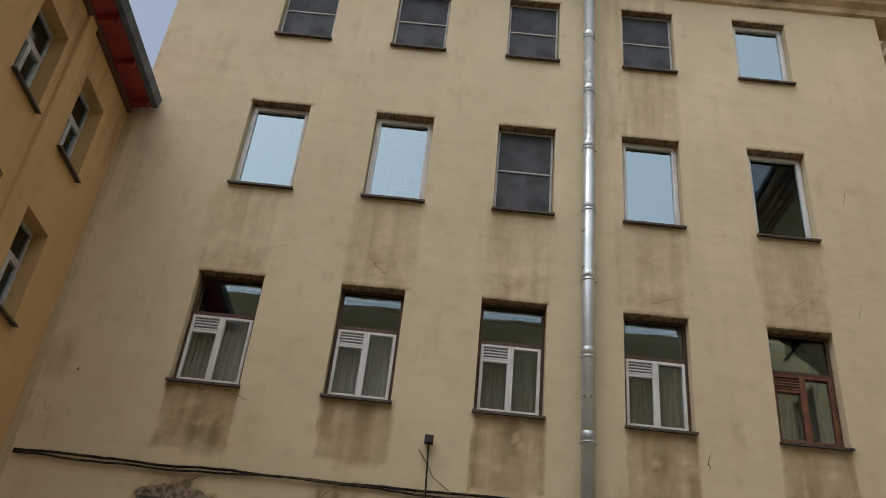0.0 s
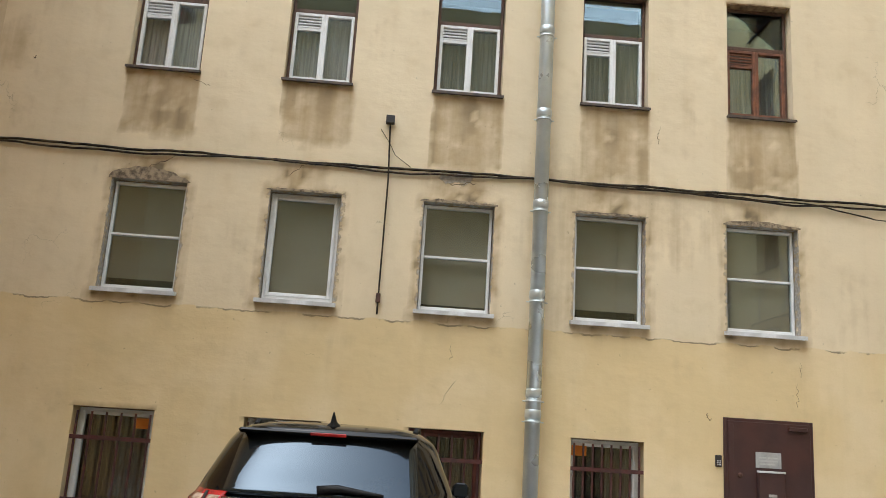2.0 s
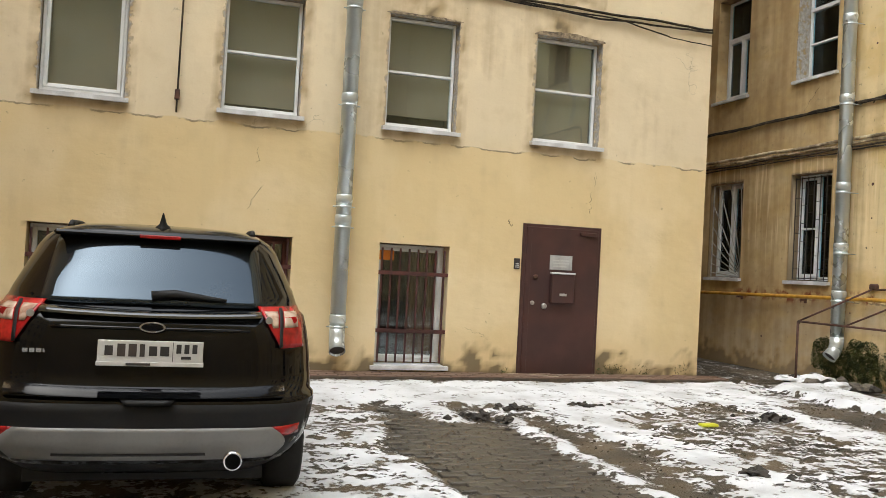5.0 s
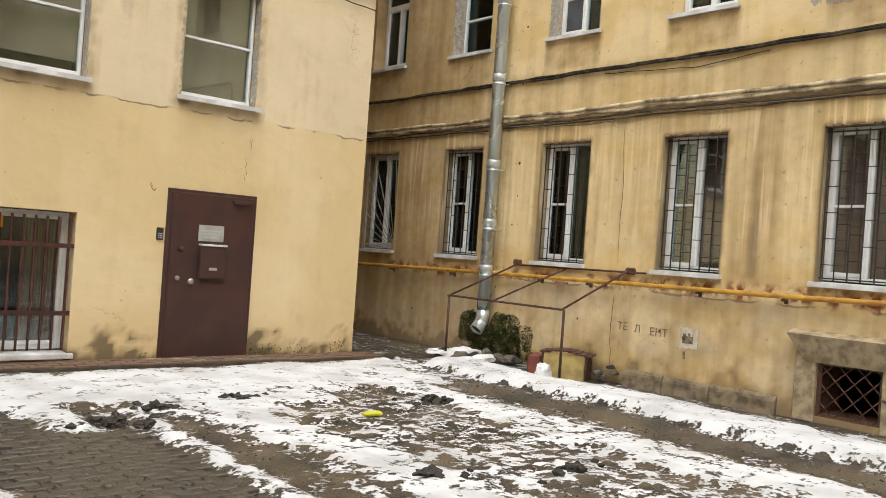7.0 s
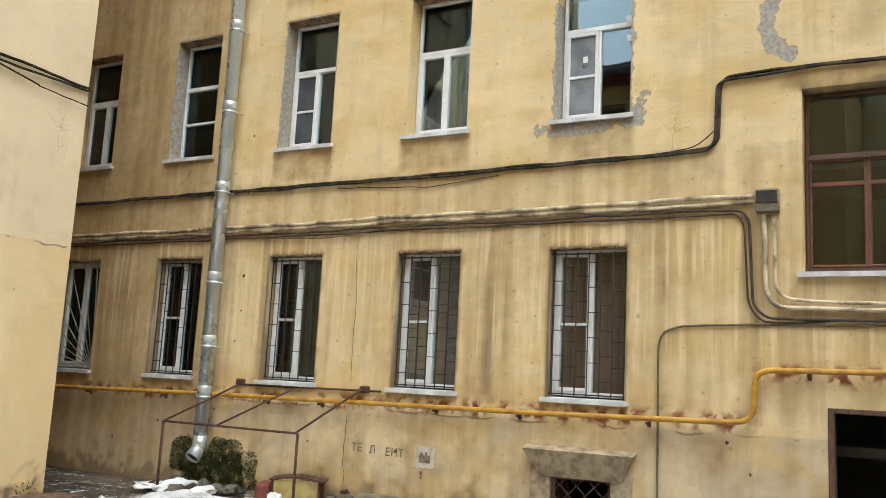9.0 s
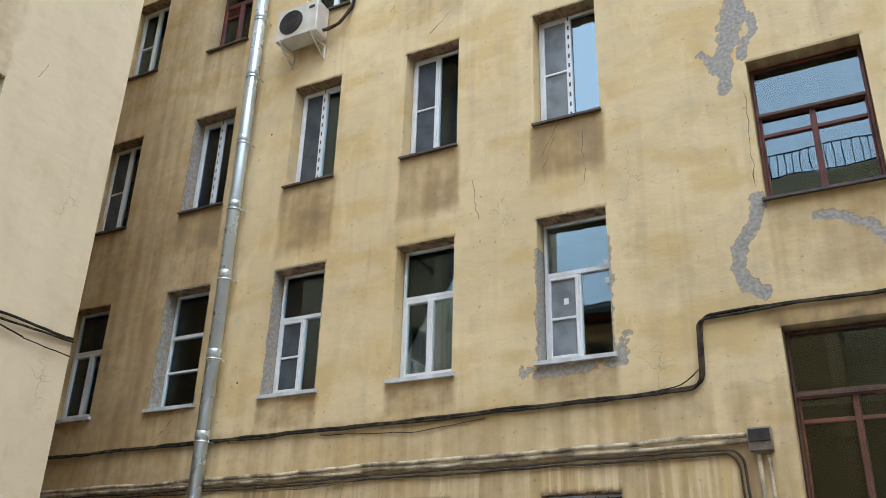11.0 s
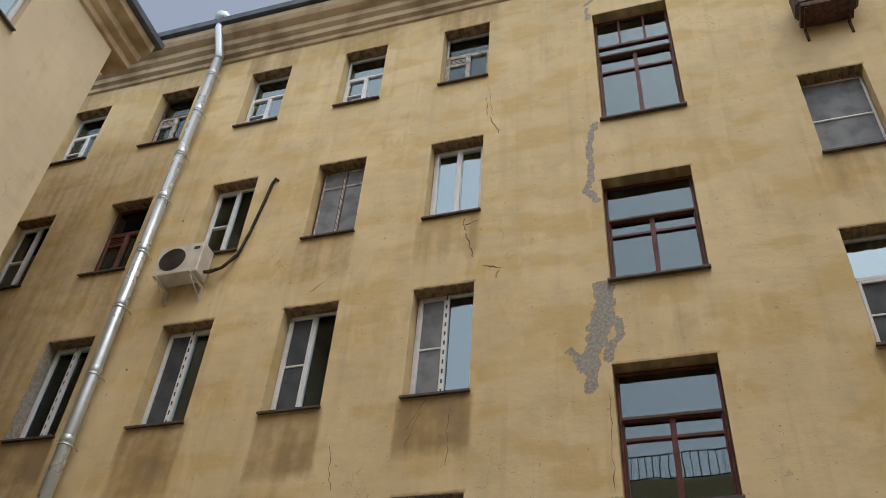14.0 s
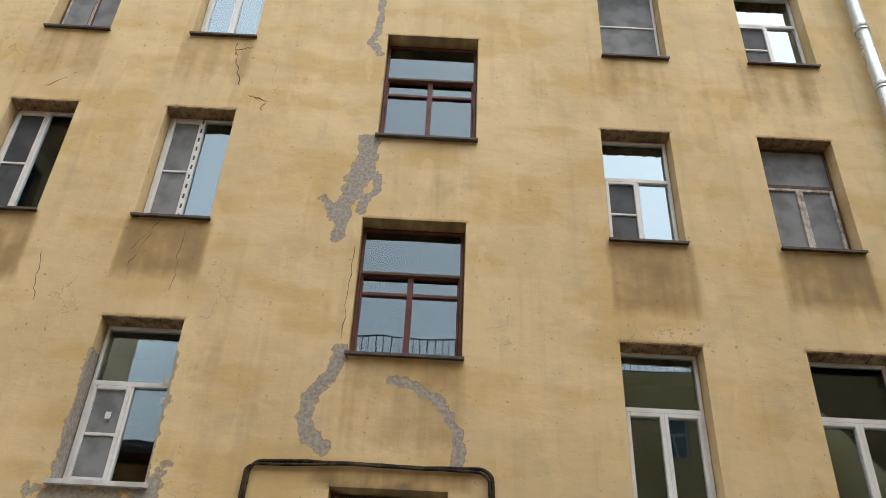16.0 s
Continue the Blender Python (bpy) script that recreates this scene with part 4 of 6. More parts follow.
eave = profile(MD @ Matrix.Translation((0, 0, 11.0)), "trim_eave_west", 3.4, 11.15, [(0.05, 0.0), (-0.38, 0.1), (-0.40, 0.3), (0.6, 0.75), (0.6, 0.0)], ROOF_RED, "red painted soffit of an overhanging eave", "eave")
for u in (7.4, 8.3, 9.2, 10.1, 11.0):
    part("batten", soft_boxes((u - 0.05, u + 0.05, -0.37, 0.0, -0.03, 0.09)), ROOF_RED, eave)
# dark strip added as the shade in the angle under the eave
part("inner_shadow_board", soft_boxes((3.4, 11.15, -0.06, 0.0, -0.1, 0.02)), WOOD_BROWN, eave, "dark strip for the shade where the eave meets the wall")
solid("trim_pilaster_west", soft_boxes((9.02, 9.3, -0.06, 0.02, 0.0, 10.95), r=0.015), STUCCO_D, MD, "flat ochre pilaster between the windows", "pilaster", kind="structure")
profile(MD @ Matrix.Translation((0, 0, 11.05)), "trim_gutter_west", 3.4, 11.15, [(-0.38, 0.02), (-0.47, 0.03), (-0.5, 0.2), (-0.45, 0.26), (-0.38, 0.2)], ROOF_BLUE, "dark metal gutter edge", "gutter")
bm = boxes((-5.6, 8.0, 0.4, 8, 15.7, 15.9))
solid("roof_north", bm, ROOF_BLUE, MA, "flat sheet metal roof", "roof", kind="structure")
solid("roof_east", boxes((-7, 18, 0.3, 8, 18.1, 18.3)), ROOF_BLUE, MB, "flat sheet metal roof", "roof", kind="structure")
solid("roof_west", boxes((3.4, 11.1, 0.5, 6.9, 11.6, 11.8)), ROOF_BLUE, MD, "flat sheet metal roof", "roof", kind="structure")

# ---- railing on the roof of the opposite wing ----
roof_rail = thing("roof_railing", MF @ Matrix.Translation((0, 0, 18.3)), "dark iron railing along the roof edge of the opposite wing", "railing")
for z in (0.12, 1.15):
    part("rail", tube(bmesh.new(), [(-11.9, 0.15, z), (10.9, 0.15, z)], 0.03, 6), IRON_BLACK, roof_rail)
upright = mesh_of(tube(bmesh.new(), [(0, 0, 0), (0, 0, 1.15)], 0.022, 5), "upright", IRON_BLACK)
for k in range(77):
    o = new("upright", upright)
    o.parent = roof_rail
    o.matrix_local = pose(-11.8 + 0.295 * k, 0.15, 0)

# ---- downpipes ----
def downpipe(m, u, z_top, z_low, joints, label, turn=(0.0, 0.0), hopper=False):
    t = thing("downpipe", m, label, "downpipe", "downpipes")
    y = -0.17
    bm = tube(bmesh.new(), [(u, y, z_low + 0.22), (u, y, z_top)], 0.098, 18)
    part("pipe", bm, ZINC, t)
    sh = bmesh.new()
    tube(sh, [(u, y, z_low + 0.28), (u, y, z_low + 0.17), (u - 0.004, y - 0.035, z_low + 0.07), (u - 0.008, y - 0.12, z_low - 0.02)], [0.101, 0.1, 0.1, 0.105], 18, cap=False)
    ob = part("outlet_shoe", sh, ZINC, t)
    solidify = ob.modifiers.new("thick", "SOLIDIFY")
    solidify.thickness = 0.006
    # black disc set in the outlet in place of the pipe's inner shade
    part("shoe_inside", tube(bmesh.new(), [(u - 0.006, y - 0.085, z_low + 0.018), (u - 0.007, y - 0.098, z_low + 0.004)], 0.097, 18), IRON_BLACK, ob, "black disc for the shade inside the outlet")
    for z in joints:
        c = tube(bmesh.new(), [(u, y, z - 0.055), (u, y, z - 0.045), (u, y, z + 0.045), (u, y, z + 0.055)], [0.099, 0.106, 0.106, 0.099], 18)
        part("collar", c, ZINC, t)
        b = tube(bmesh.new(), [(u, y, z - 0.11), (u, y, z - 0.085)], 0.107, 18)
        tube(b, [(u + 0.1, y, z - 0.1), (u + 0.14, y, z - 0.1)], 0.008, 6)
        tube(b, [(u - 0.1, y, z - 0.1), (u - 0.14, y, z - 0.1)], 0.008, 6)
        tube(b, [(u + 0.11, y, z - 0.1), (u + 0.11, 0.02, z - 0.1)], 0.007, 6)
        part("clamp", b, ZINC, t)
    if hopper:
        e = tube(bmesh.new(), [(u, y, z_top - 0.02), (u, y, z_top + 0.12), (u - 0.03, y - 0.28, z_top + 0.75), (u - 0.03, y - 0.3, z_top + 0.95)], 0.099, 18)
        part("elbow", e, ZINC, t)
        part("hopper", tube(bmesh.new(), [(u - 0.03, y - 0.3, z_top + 0.93), (u - 0.03, y - 0.3, z_top + 1.1), (u - 0.03, y - 0.3, z_top + 1.18)], [0.1, 0.17, 0.19], 18), ZINC, t)
    return t


downpipe(MA, 2.03, 15.6, 0.34, [0.72, 1.98, 2.24, 3.53, 4.77, 6.08, 7.33, 8.59, 9.86, 11.09, 12.35, 13.66], "galvanised steel downpipe on the pale yellow wall")
downpipe(MB, 0.68, 17.1, 0.44, [1.35, 2.05, 2.95, 4.26, 5.46, 6.71, 7.9, 9.1, 10.4, 11.6, 12.9, 14.1, 15.4, 16.6], "galvanised steel downpipe with a hopper on the ochre wall", hopper=True)
downpipe(MB, 15.45, 17.1, 0.5, [8.5, 9.7, 10.9, 12.1, 13.3, 14.5], "galvanised steel downpipe near the far end of the ochre wall")

# ---- cables, conduits and the gas pipe ----
def wobbly(points, step=0.14, sag=0.022, seed=0.0):
    out = []
    for a, b in zip(points, points[1:]):
        a, b = Vector(a), Vector(b)
        k = max(1, int((b - a).length / step))
        for i in range(k):
            p = a.lerp(b, i / k)
            out.append(p + Vector((0, 0, sag * (noise.noise((p.x * 1.3 + seed, p.z * 1.3, seed)) + 0.5 * noise.noise((p.x * 4.1 + seed, p.z * 4.1, 2 + seed))))))
    return out + [Vector(points[-1])]


def rounded(points, r=0.13):
    """The same line with its corners turned into short bends."""
    pts = [Vector(p) for p in points]
    out = [pts[0]]
    for a, b, c in zip(pts, pts[1:], pts[2:]):
        k = min(r, 0.45 * (a - b).length, 0.45 * (c - b).length)
        p, q = b + (a - b).normalized() * k, b + (c - b).normalized() * k
        out += [(1 - t) ** 2 * p + 2 * t * (1 - t) * b + t * t * q for t in (0.0, 0.33, 0.67, 1.0)]
    return out + [pts[-1]]


def line_set(name, m, lines, material, label, category, piece="strand"):
    t = thing(name, m, label, category)
    for i, (pts, r) in enumerate(lines):
        part(piece, tube(bmesh.new(), wobbly(rounded(pts), seed=i * 3.7), r, 7), material, t)
    return t


line_set("cable_run", MA, [([(-5.45, -0.03, 5.16), (-1.0, -0.03, 5.15), (0.8, -0.03, 5.19), (2.0, -0.03, 5.18), (7.46, -0.03, 5.17)], 0.018),
                           ([(-5.45, -0.04, 5.11), (-3.4, -0.04, 5.08), (-2.2, -0.04, 5.15), (0.3, -0.04, 5.1), (1.9, -0.04, 5.17), (4.4, -0.04, 5.12), (5.6, -0.05, 5.06), (6.3, -0.05, 5.1), (7.46, -0.04, 5.13)], 0.015),
                           ([(3.0, -0.05, 5.16), (4.6, -0.05, 5.13), (5.9, -0.05, 5.12), (6.5, -0.05, 4.99), (6.72, -0.05, 4.97)], 0.011),
                           ([(6.72, -0.05, 4.97), (7.1, -0.04, 4.94), (7.46, -0.04, 4.93)], 0.008)], CABLE, "bundle of black cables sagging along the yellow wall", "cable")
line_set("cable_run", MB, [([(-6, -0.03, 4.2), (0.5, -0.03, 4.2), (3, -0.03, 4.22), (5.6, -0.03, 4.25), (7.2, -0.03, 4.27), (7.52, -0.03, 4.29), (7.61, -0.03, 4.38), (7.63, -0.03, 5.0), (7.7, -0.03, 5.08), (9.25, -0.03, 5.1), (9.98, -0.03, 5.1), (10.08, -0.03, 5.03), (10.1, -0.03, 4.4)], 0.02),
                           ([(-6, -0.04, 4.17), (0.5, -0.04, 4.18), (3, -0.04, 4.19), (5.6, -0.04, 4.22), (7.2, -0.04, 4.24), (7.5, -0.04, 4.26), (7.58, -0.04, 4.36), (7.6, -0.04, 5.0), (7.68, -0.04, 5.05), (9.25, -0.04, 5.07), (9.95, -0.04, 5.07), (10.05, -0.04, 5.0), (10.06, -0.04, 4.4)], 0.016),
                           ([(7.1, -0.03, 4.28), (7.4, -0.05, 4.33), (7.6, -0.05, 4.5)], 0.007),
                           ([(2.6, -0.02, 4.16), (4.0, -0.02, 4.08), (5.0, -0.02, 4.16)], 0.006)], CABLE, "twisted black cables stapled along the ochre wall", "cable")
line_set("conduit_run", MB, [([(-6, -0.05, 3.63), (0.5, -0.05, 3.66), (7.98, -0.05, 3.73)], 0.028), ([(-6, -0.04, 3.57), (0.5, -0.04, 3.6), (7.98, -0.04, 3.67)], 0.025),
                             ([(8.08, -0.05, 3.52), (8.1, -0.05, 2.7), (8.22, -0.05, 2.56), (9.3, -0.05, 2.54), (12, -0.05, 2.54)], 0.026), ([(8.18, -0.05, 3.52), (8.19, -0.05, 2.75), (8.3, -0.05, 2.63), (9.3, -0.05, 2.6), (12, -0.05, 2.6)], 0.02)],
         CONDUIT, "flaking cream conduits running along the ochre wall", "conduit", "conduit")
line_set("thin_cable", MB, [([(12, -0.02, 2.39), (8.0, -0.02, 2.39), (7.2, -0.02, 2.35), (7.03, -0.02, 2.28), (6.99, -0.02, 2.15), (7.0, -0.02, 0.45), (6.92, -0.02, 0.36), (6.5, -0.02, 0.36)], 0.012),
                            ([(1.3, -0.05, 3.5), (2.4, -0.05, 3.46), (3.4, -0.05, 3.54), (4.2, -0.04, 3.57)], 0.008)], surface("olive_cable", (0.17, 0.14, 0.085), (0.09, 0.075, 0.045), 6, 0.7, bump=0.2), "thin olive cable fixed to the ochre wall", "cable")
# brown cables coloured nearly black to include the shadow below the conduits
line_set("thin_cable", MB, [([(-6, -0.04, 3.5), (0.5, -0.04, 3.55), (3, -0.04, 3.56), (7.85, -0.04, 3.6), (7.93, -0.04, 3.5), (7.97, -0.04, 2.58), (8.1, -0.04, 2.46), (9.3, -0.04, 2.43), (12, -0.04, 2.43)], 0.015), ([(-6, -0.03, 3.46), (1.0, -0.03, 3.51), (4, -0.03, 3.52), (7.8, -0.03, 3.56), (7.88, -0.03, 3.44), (7.92, -0.03, 2.6), (8.05, -0.03, 2.42), (12, -0.03, 2.46)], 0.011)], surface("brown_cable_with_shade", (0.03, 0.022, 0.015), (0.10, 0.07, 0.042), 8, 0.7, bump=0.3), "brown cables below the cream conduits, darkened to give the conduits' shadow", "cable")
jb = thing("junction_box", MB @ Matrix.Translation((8.0, 0, 3.52)), "small rusty steel junction box on the wall", "junction box")
part("box_body", soft_boxes((0.0, 0.23, -0.12, 0.005, 0.03, 0.27)), CONCRETE, jb)
part("box_cover", soft_boxes((0.01, 0.22, -0.135, -0.12, 0.12, 0.25)), IRON_BLACK, jb, "dark cover plate")
gas = thing("gas_pipe", MB, "yellow painted gas pipe with rusty brackets along the wall", "pipe")
bends = [(-6, -0.1, 1.22), (-2.6, -0.1, 1.24), (0.5, -0.1, 1.29), (3.4, -0.1, 1.32), (5.65, -0.1, 1.34), (7.75, -0.1, 1.38), (7.9, -0.1, 1.4), (7.97, -0.1, 1.47), (7.99, -0.1, 1.6), (7.99, -0.1, 1.78), (8.02, -0.1, 1.88), (8.12, -0.1, 1.92), (9.2, -0.1, 1.94), (13, -0.1, 1.97)]
part("pipe", tube(bmesh.new(), rounded(bends, 0.05), 0.03, 12), GAS_YELLOW, gas)
for u, z in ((-1.8, 1.25), (-0.2, 1.27), (1.7, 1.3), (2.6, 1.31), (4.3, 1.33), (5.4, 1.34), (6.9, 1.36), (8.5, 1.93), (10.2, 1.95)):
    part("bracket", boxes((u - 0.015, u + 0.015, -0.11, 0.01, z - 0.06, z - 0.03), (u - 0.02, u + 0.02, -0.02, 0.004, z - 0.09, z + 0.03)), RUST, gas)

# ---- antenna rod on the north wall ----
rod = thing("antenna_rod", MA, "thin dark rod with a small box head on the yellow wall", "antenna")
part("pole", tube(bmesh.new(), wobbly([(-0.06, -0.05, 3.14), (-0.05, -0.05, 5.0), (-0.08, -0.05, 5.8)], sag=0.0), 0.012, 6), CABLE, rod)
part("head", soft_boxes((-0.14, -0.02, -0.12, -0.02, 5.79, 5.9)), IRON_BLACK, rod)
part("foot", soft_boxes((-0.09, -0.03, -0.07, 0.005, 3.3, 3.42)), RUST, rod)
part("stay_wire", tube(bmesh.new(), [(-0.2, -0.01, 5.72), (-0.06, -0.05, 5.5), (0.02, -0.04, 5.35), (0.25, -0.01, 5.2)], 0.005, 5), CABLE, rod)

# ---- lit lamp on the inner sill of a staircase window ----
BULB = bpy.data.materials.new("lit_bulb")
BULB.use_nodes = True
BULB.node_tree.nodes["Principled BSDF"].inputs["Emission Color"].default_value = (1.0, 0.78, 0.42, 1)
BULB.node_tree.nodes["Principled BSDF"].inputs["Emission Strength"].default_value = 14.0
lamp_in = thing("sill_lamp", MB @ Matrix.Translation((8.74, 0.36, 6.36)), "small lit lamp with two warm bulbs inside the staircase window", "lamp")
part("foot", soft_boxes((-0.1, 0.14, -0.05, 0.05, 0.0, 0.03)), IRON_BLACK, lamp_in)
for x in (0.0, 0.09):
    part("stem", tube(bmesh.new(), [(x, 0, 0.02), (x, 0, 0.28)], 0.01, 6), IRON_BLACK, lamp_in)
    bm = bmesh.new()
    bmesh.ops.create_icosphere(bm, subdivisions=2, radius=0.03)
    bmesh.ops.translate(bm, verts=bm.verts[:], vec=(x, 0, 0.3))
    part("bulb", bm, BULB, lamp_in, "lit warm bulb", smooth=True)

# ---- entrance door ----
door = thing("door_1", MA @ Matrix.Translation((4.58, 0, 0.03)), "closed dark brown painted steel entrance door", "door", kind="structure")
DOOR_PAINT = surface("dark_brown_door_paint", (0.062, 0.024, 0.020), (0.045, 0.02, 0.018), 2, 0.5, bump=0.08)
STEEL = surface("worn_steel", (0.5, 0.48, 0.45), (0.35, 0.33, 0.3), 8, 0.35, metal=0.8, bump=0.1)
part("door_frame", soft_boxes((0.0, 0.05, -0.03, 0.25, 0, 2.08), (1.15, 1.2, -0.03, 0.25, 0, 2.08), (0.05, 1.15, -0.03, 0.25, 2.03, 2.08)), DOOR_PAINT, door)
leaf = part("door_leaf", soft_boxes((0.045, 1.155, -0.045, 0.02, 0.01, 2.04)), DOOR_PAINT, door)
part("hinge_side_trim", soft_boxes((0.06, 0.12, -0.052, -0.045, 0.05, 2.0), r=0.002), DOOR_PAINT, leaf)
mail = part("mailbox", soft_boxes((0.42, 0.76, -0.13, -0.045, 1.0, 1.4)), DOOR_PAINT, door, "brown steel mailbox on the door")
part("mailbox_lid", soft_boxes((0.42, 0.77, -0.145, -0.045, 1.4, 1.425)), SILL_WHITE, mail, "pale worn lid edge")
part("mailbox_plate", soft_boxes((0.54, 0.65, -0.135, -0.13, 1.1, 1.135), r=0.001), IRON_WHITE, mail)
sign = part("door_sign", soft_boxes((0.41, 0.75, -0.055, -0.045, 1.46, 1.66), r=0.002), surface("faded_sign", (0.42, 0.42, 0.4), (0.3, 0.3, 0.29), 5, 0.5), door, "faded grey notice")
for k, (a, b, z) in enumerate(((0.45, 0.55, 1.59), (0.57, 0.7, 1.59), (0.46, 0.7, 1.55), (0.46, 0.66, 1.51))):
    part("text_bar", boxes((a, b, -0.057, -0.055, z - 0.009, z + 0.009)), PVC_GREY, sign)
for x, z, r, mt in ((0.2, 1.35, 0.035, RUST), (0.17, 0.99, 0.03, STEEL), (0.35, 0.95, 0.042, STEEL)):
    part("lock" if r < 0.04 else "door_handle", tube(bmesh.new(), [(x, -0.045, z), (x, -0.06, z), (x, -0.075, z)], [r, r, r * 0.6], 14), mt, leaf)
part("door_closer", soft_boxes((0.85, 1.1, -0.09, -0.045, 1.95, 2.0)), DOOR_PAINT, leaf)
keypad = thing("intercom", MA @ Matrix.Translation((4.47, 0, 1.47)), "small black intercom keypad beside the door", "intercom")
part("keypad_body", soft_boxes((0, 0.08, -0.03, 0.005, 0, 0.15)), IRON_BLACK, keypad)
for i in range(3):
    for k in range(3):
        part("key", boxes((0.015 + i * 0.019, 0.027 + i * 0.019, -0.034, -0.03, 0.02 + k * 0.024, 0.036 + k * 0.024)), PVC_GREY, keypad)
step = solid("door_step", soft_boxes((4.4, 6.0, -0.4, 0.0, 0.0, 0.045), r=0.012), CONCRETE, MA, "low worn concrete step along the wall", "step")

# ---- grilles ----
def bars_grille(h, verticals, label):
    a, b, c, d = h
    t = thing("window_grille", MA @ Matrix.Translation((a, 0, c)), label, "window grille", "window grilles")
    W, H = b - a, d - c
    for k in range(verticals):
        x = 0.05 + (W - 0.1) * k / (verticals - 1)
        part("bar", boxes((x - 0.011, x + 0.011, 0.03, 0.052, 0.04, H - 0.06)), IRON_BROWN, t)
    for z in (H * 0.285, H * 0.76):
        part("rail", boxes((-0.04, W + 0.04, 0.008, 0.03, z - 0.025, z + 0.025)), IRON_BROWN, t)


for i, h in enumerate(A1):
    bars_grille(h, 8 if i == 3 else 6, "dark red-brown iron bars across a ground-floor window")
NOTE = surface("orange_sticker", (0.75, 0.25, 0.02), (0.65, 0.2, 0.02), 5, 0.6)
for u, z in ((-3.05, 1.49), (2.62, 1.5)):
    solid("window_sticker", boxes((u, u + 0.2, 0.2, 0.203, z, z + 0.13)), NOTE, MA, "orange paper notice behind the barred window", "notice", "orange notices")


def lattice_grille(h):
    a, b, c, d = h
    t = thing("window_grille", MB @ Matrix.Translation((a, 0, c)), "thin dark iron lattice over a ground-floor window", "window grille", "window grilles")
    W, H = b - a, d - c
    xs = [0.03 + (W - 0.06) * k / 6 for k in range(7)]
    for x in xs:
        part("bar", boxes((x - 0.006, x + 0.006, 0.06, 0.072, 0.03, H - 0.05)), IRON_BLACK, t)
    for z in (0.05, H - 0.07):
        part("rail", boxes((0.0, W, 0.072, 0.084, z - 0.008, z + 0.008)), IRON_BLACK, t)
    for k in range(6):
        for j in range(5):
            z = 0.2 + j * (H - 0.3) / 5 + (0.16 if k % 2 else 0.0) + (0.05 if k in (2, 3) else 0)
            part("cross_bar", boxes((xs[k], xs[k + 1], 0.062, 0.07, z - 0.005, z + 0.005)), IRON_BLACK, t)


for c in (2, 3, 4, 5):
    lattice_grille(HOLES_B[c, 1])
h = HOLES_B[1, 1]
fan = thing("window_grille", MB @ Matrix.Translation((h[0], 0, h[2])), "pale iron grille with rays spreading from one corner", "window grille", "window grilles")
W, H = h[1] - h[0], h[3] - h[2]
for k in range(9):
    ang = radians(4 + 82 * k / 8)
    ln = min((W - 0.04) / max(1e-3, math.cos(ang)), (H - 0.06) / max(1e-3, math.sin(ang)))
    part("ray", tube(bmesh.new(), [(W - 0.02, 0.06, 0.03), (W - 0.02 - ln * math.cos(ang), 0.06, 0.03 + ln * math.sin(ang))], 0.008, 5), IRON_WHITE, fan)
for a in ((0.0, 0.02, 0.05, 0.07, 0.0, H - 0.02), (W - 0.02, W, 0.05, 0.07, 0.0, H - 0.02), (0.02, W - 0.02, 0.05, 0.07, 0.0, 0.02), (0.02, W - 0.02, 0.05, 0.07, H - 0.04, H - 0.02)):
    part("rail", boxes(a), IRON_WHITE, fan)

# ---- canopy frame over the cellar steps ----
canopy = thing("canopy_frame", MB, "bare rusty steel canopy frame on two posts", "canopy frame")
front = -0.83
for name, a, b, r in (("wall_rail", (1.15, -0.03, 1.45), (3.5, -0.03, 1.47), 0.014), ("front_rail", (0.63, front, 0.93), (2.86, front, 0.93), 0.016),
                      ("strut", (1.2, -0.03, 1.46), (0.63, front, 0.93), 0.014), ("strut", (2.15, -0.03, 1.45), (1.55, front, 0.93), 0.013), ("strut", (3.24, -0.03, 1.5), (2.82, front, 0.93), 0.014),
                      ("post", (0.63, front, 0.0), (0.63, front, 0.93), 0.018), ("post", (2.86, front, 0.0), (2.86, front, 0.93), 0.018)):
    part(name, tube(bmesh.new(), [a, b], r, 6), RUST, canopy)
for u in (1.18, 3.24):
    part("wall_bracket", soft_boxes((u - 0.06, u + 0.08, -0.06, 0.02, 1.44, 1.53), r=0.02), RUST, canopy)

# ---- cellar window with its hood, cellar doorway ----
hood = thing("cellar_hood", MB, "rough concrete surround over a small barred cellar window", "window surround")
bm = bmesh.new()
lo = [bm.verts.new(p) for p in ((5.68, -0.035, 0.655), (6.6, -0.035, 0.655), (6.6, 0.02, 0.655), (5.68, 0.02, 0.655))]
hi = [bm.verts.new(p) for p in ((5.5, -0.16, 0.95), (6.78, -0.16, 0.95), (6.78, 0.02, 1.0), (5.5, 0.02, 1.0))]
for k in range(4):
    bm.faces.new((lo[k], lo[(k + 1) % 4], hi[(k + 1) % 4], hi[k]))
bm.faces.new(lo[::-1]); bm.faces.new(hi)
HOOD = surface("worn_ochre_stone", (0.44, 0.355, 0.225), (0.22, 0.175, 0.115), 9, 0.92, bump=0.9)
part("hood_slab", bm, HOOD, hood)
for a, b in ((5.55, 5.79), (6.49, 6.73)):
    part("jamb", soft_boxes((a, b, -0.022, 0.02, 0.0, 0.76), r=0.01), HOOD, hood)


PLINTH = surface("damp_plinth_stone", (0.24, 0.19, 0.12), (0.10, 0.08, 0.055), 7, 0.95, bump=0.9)


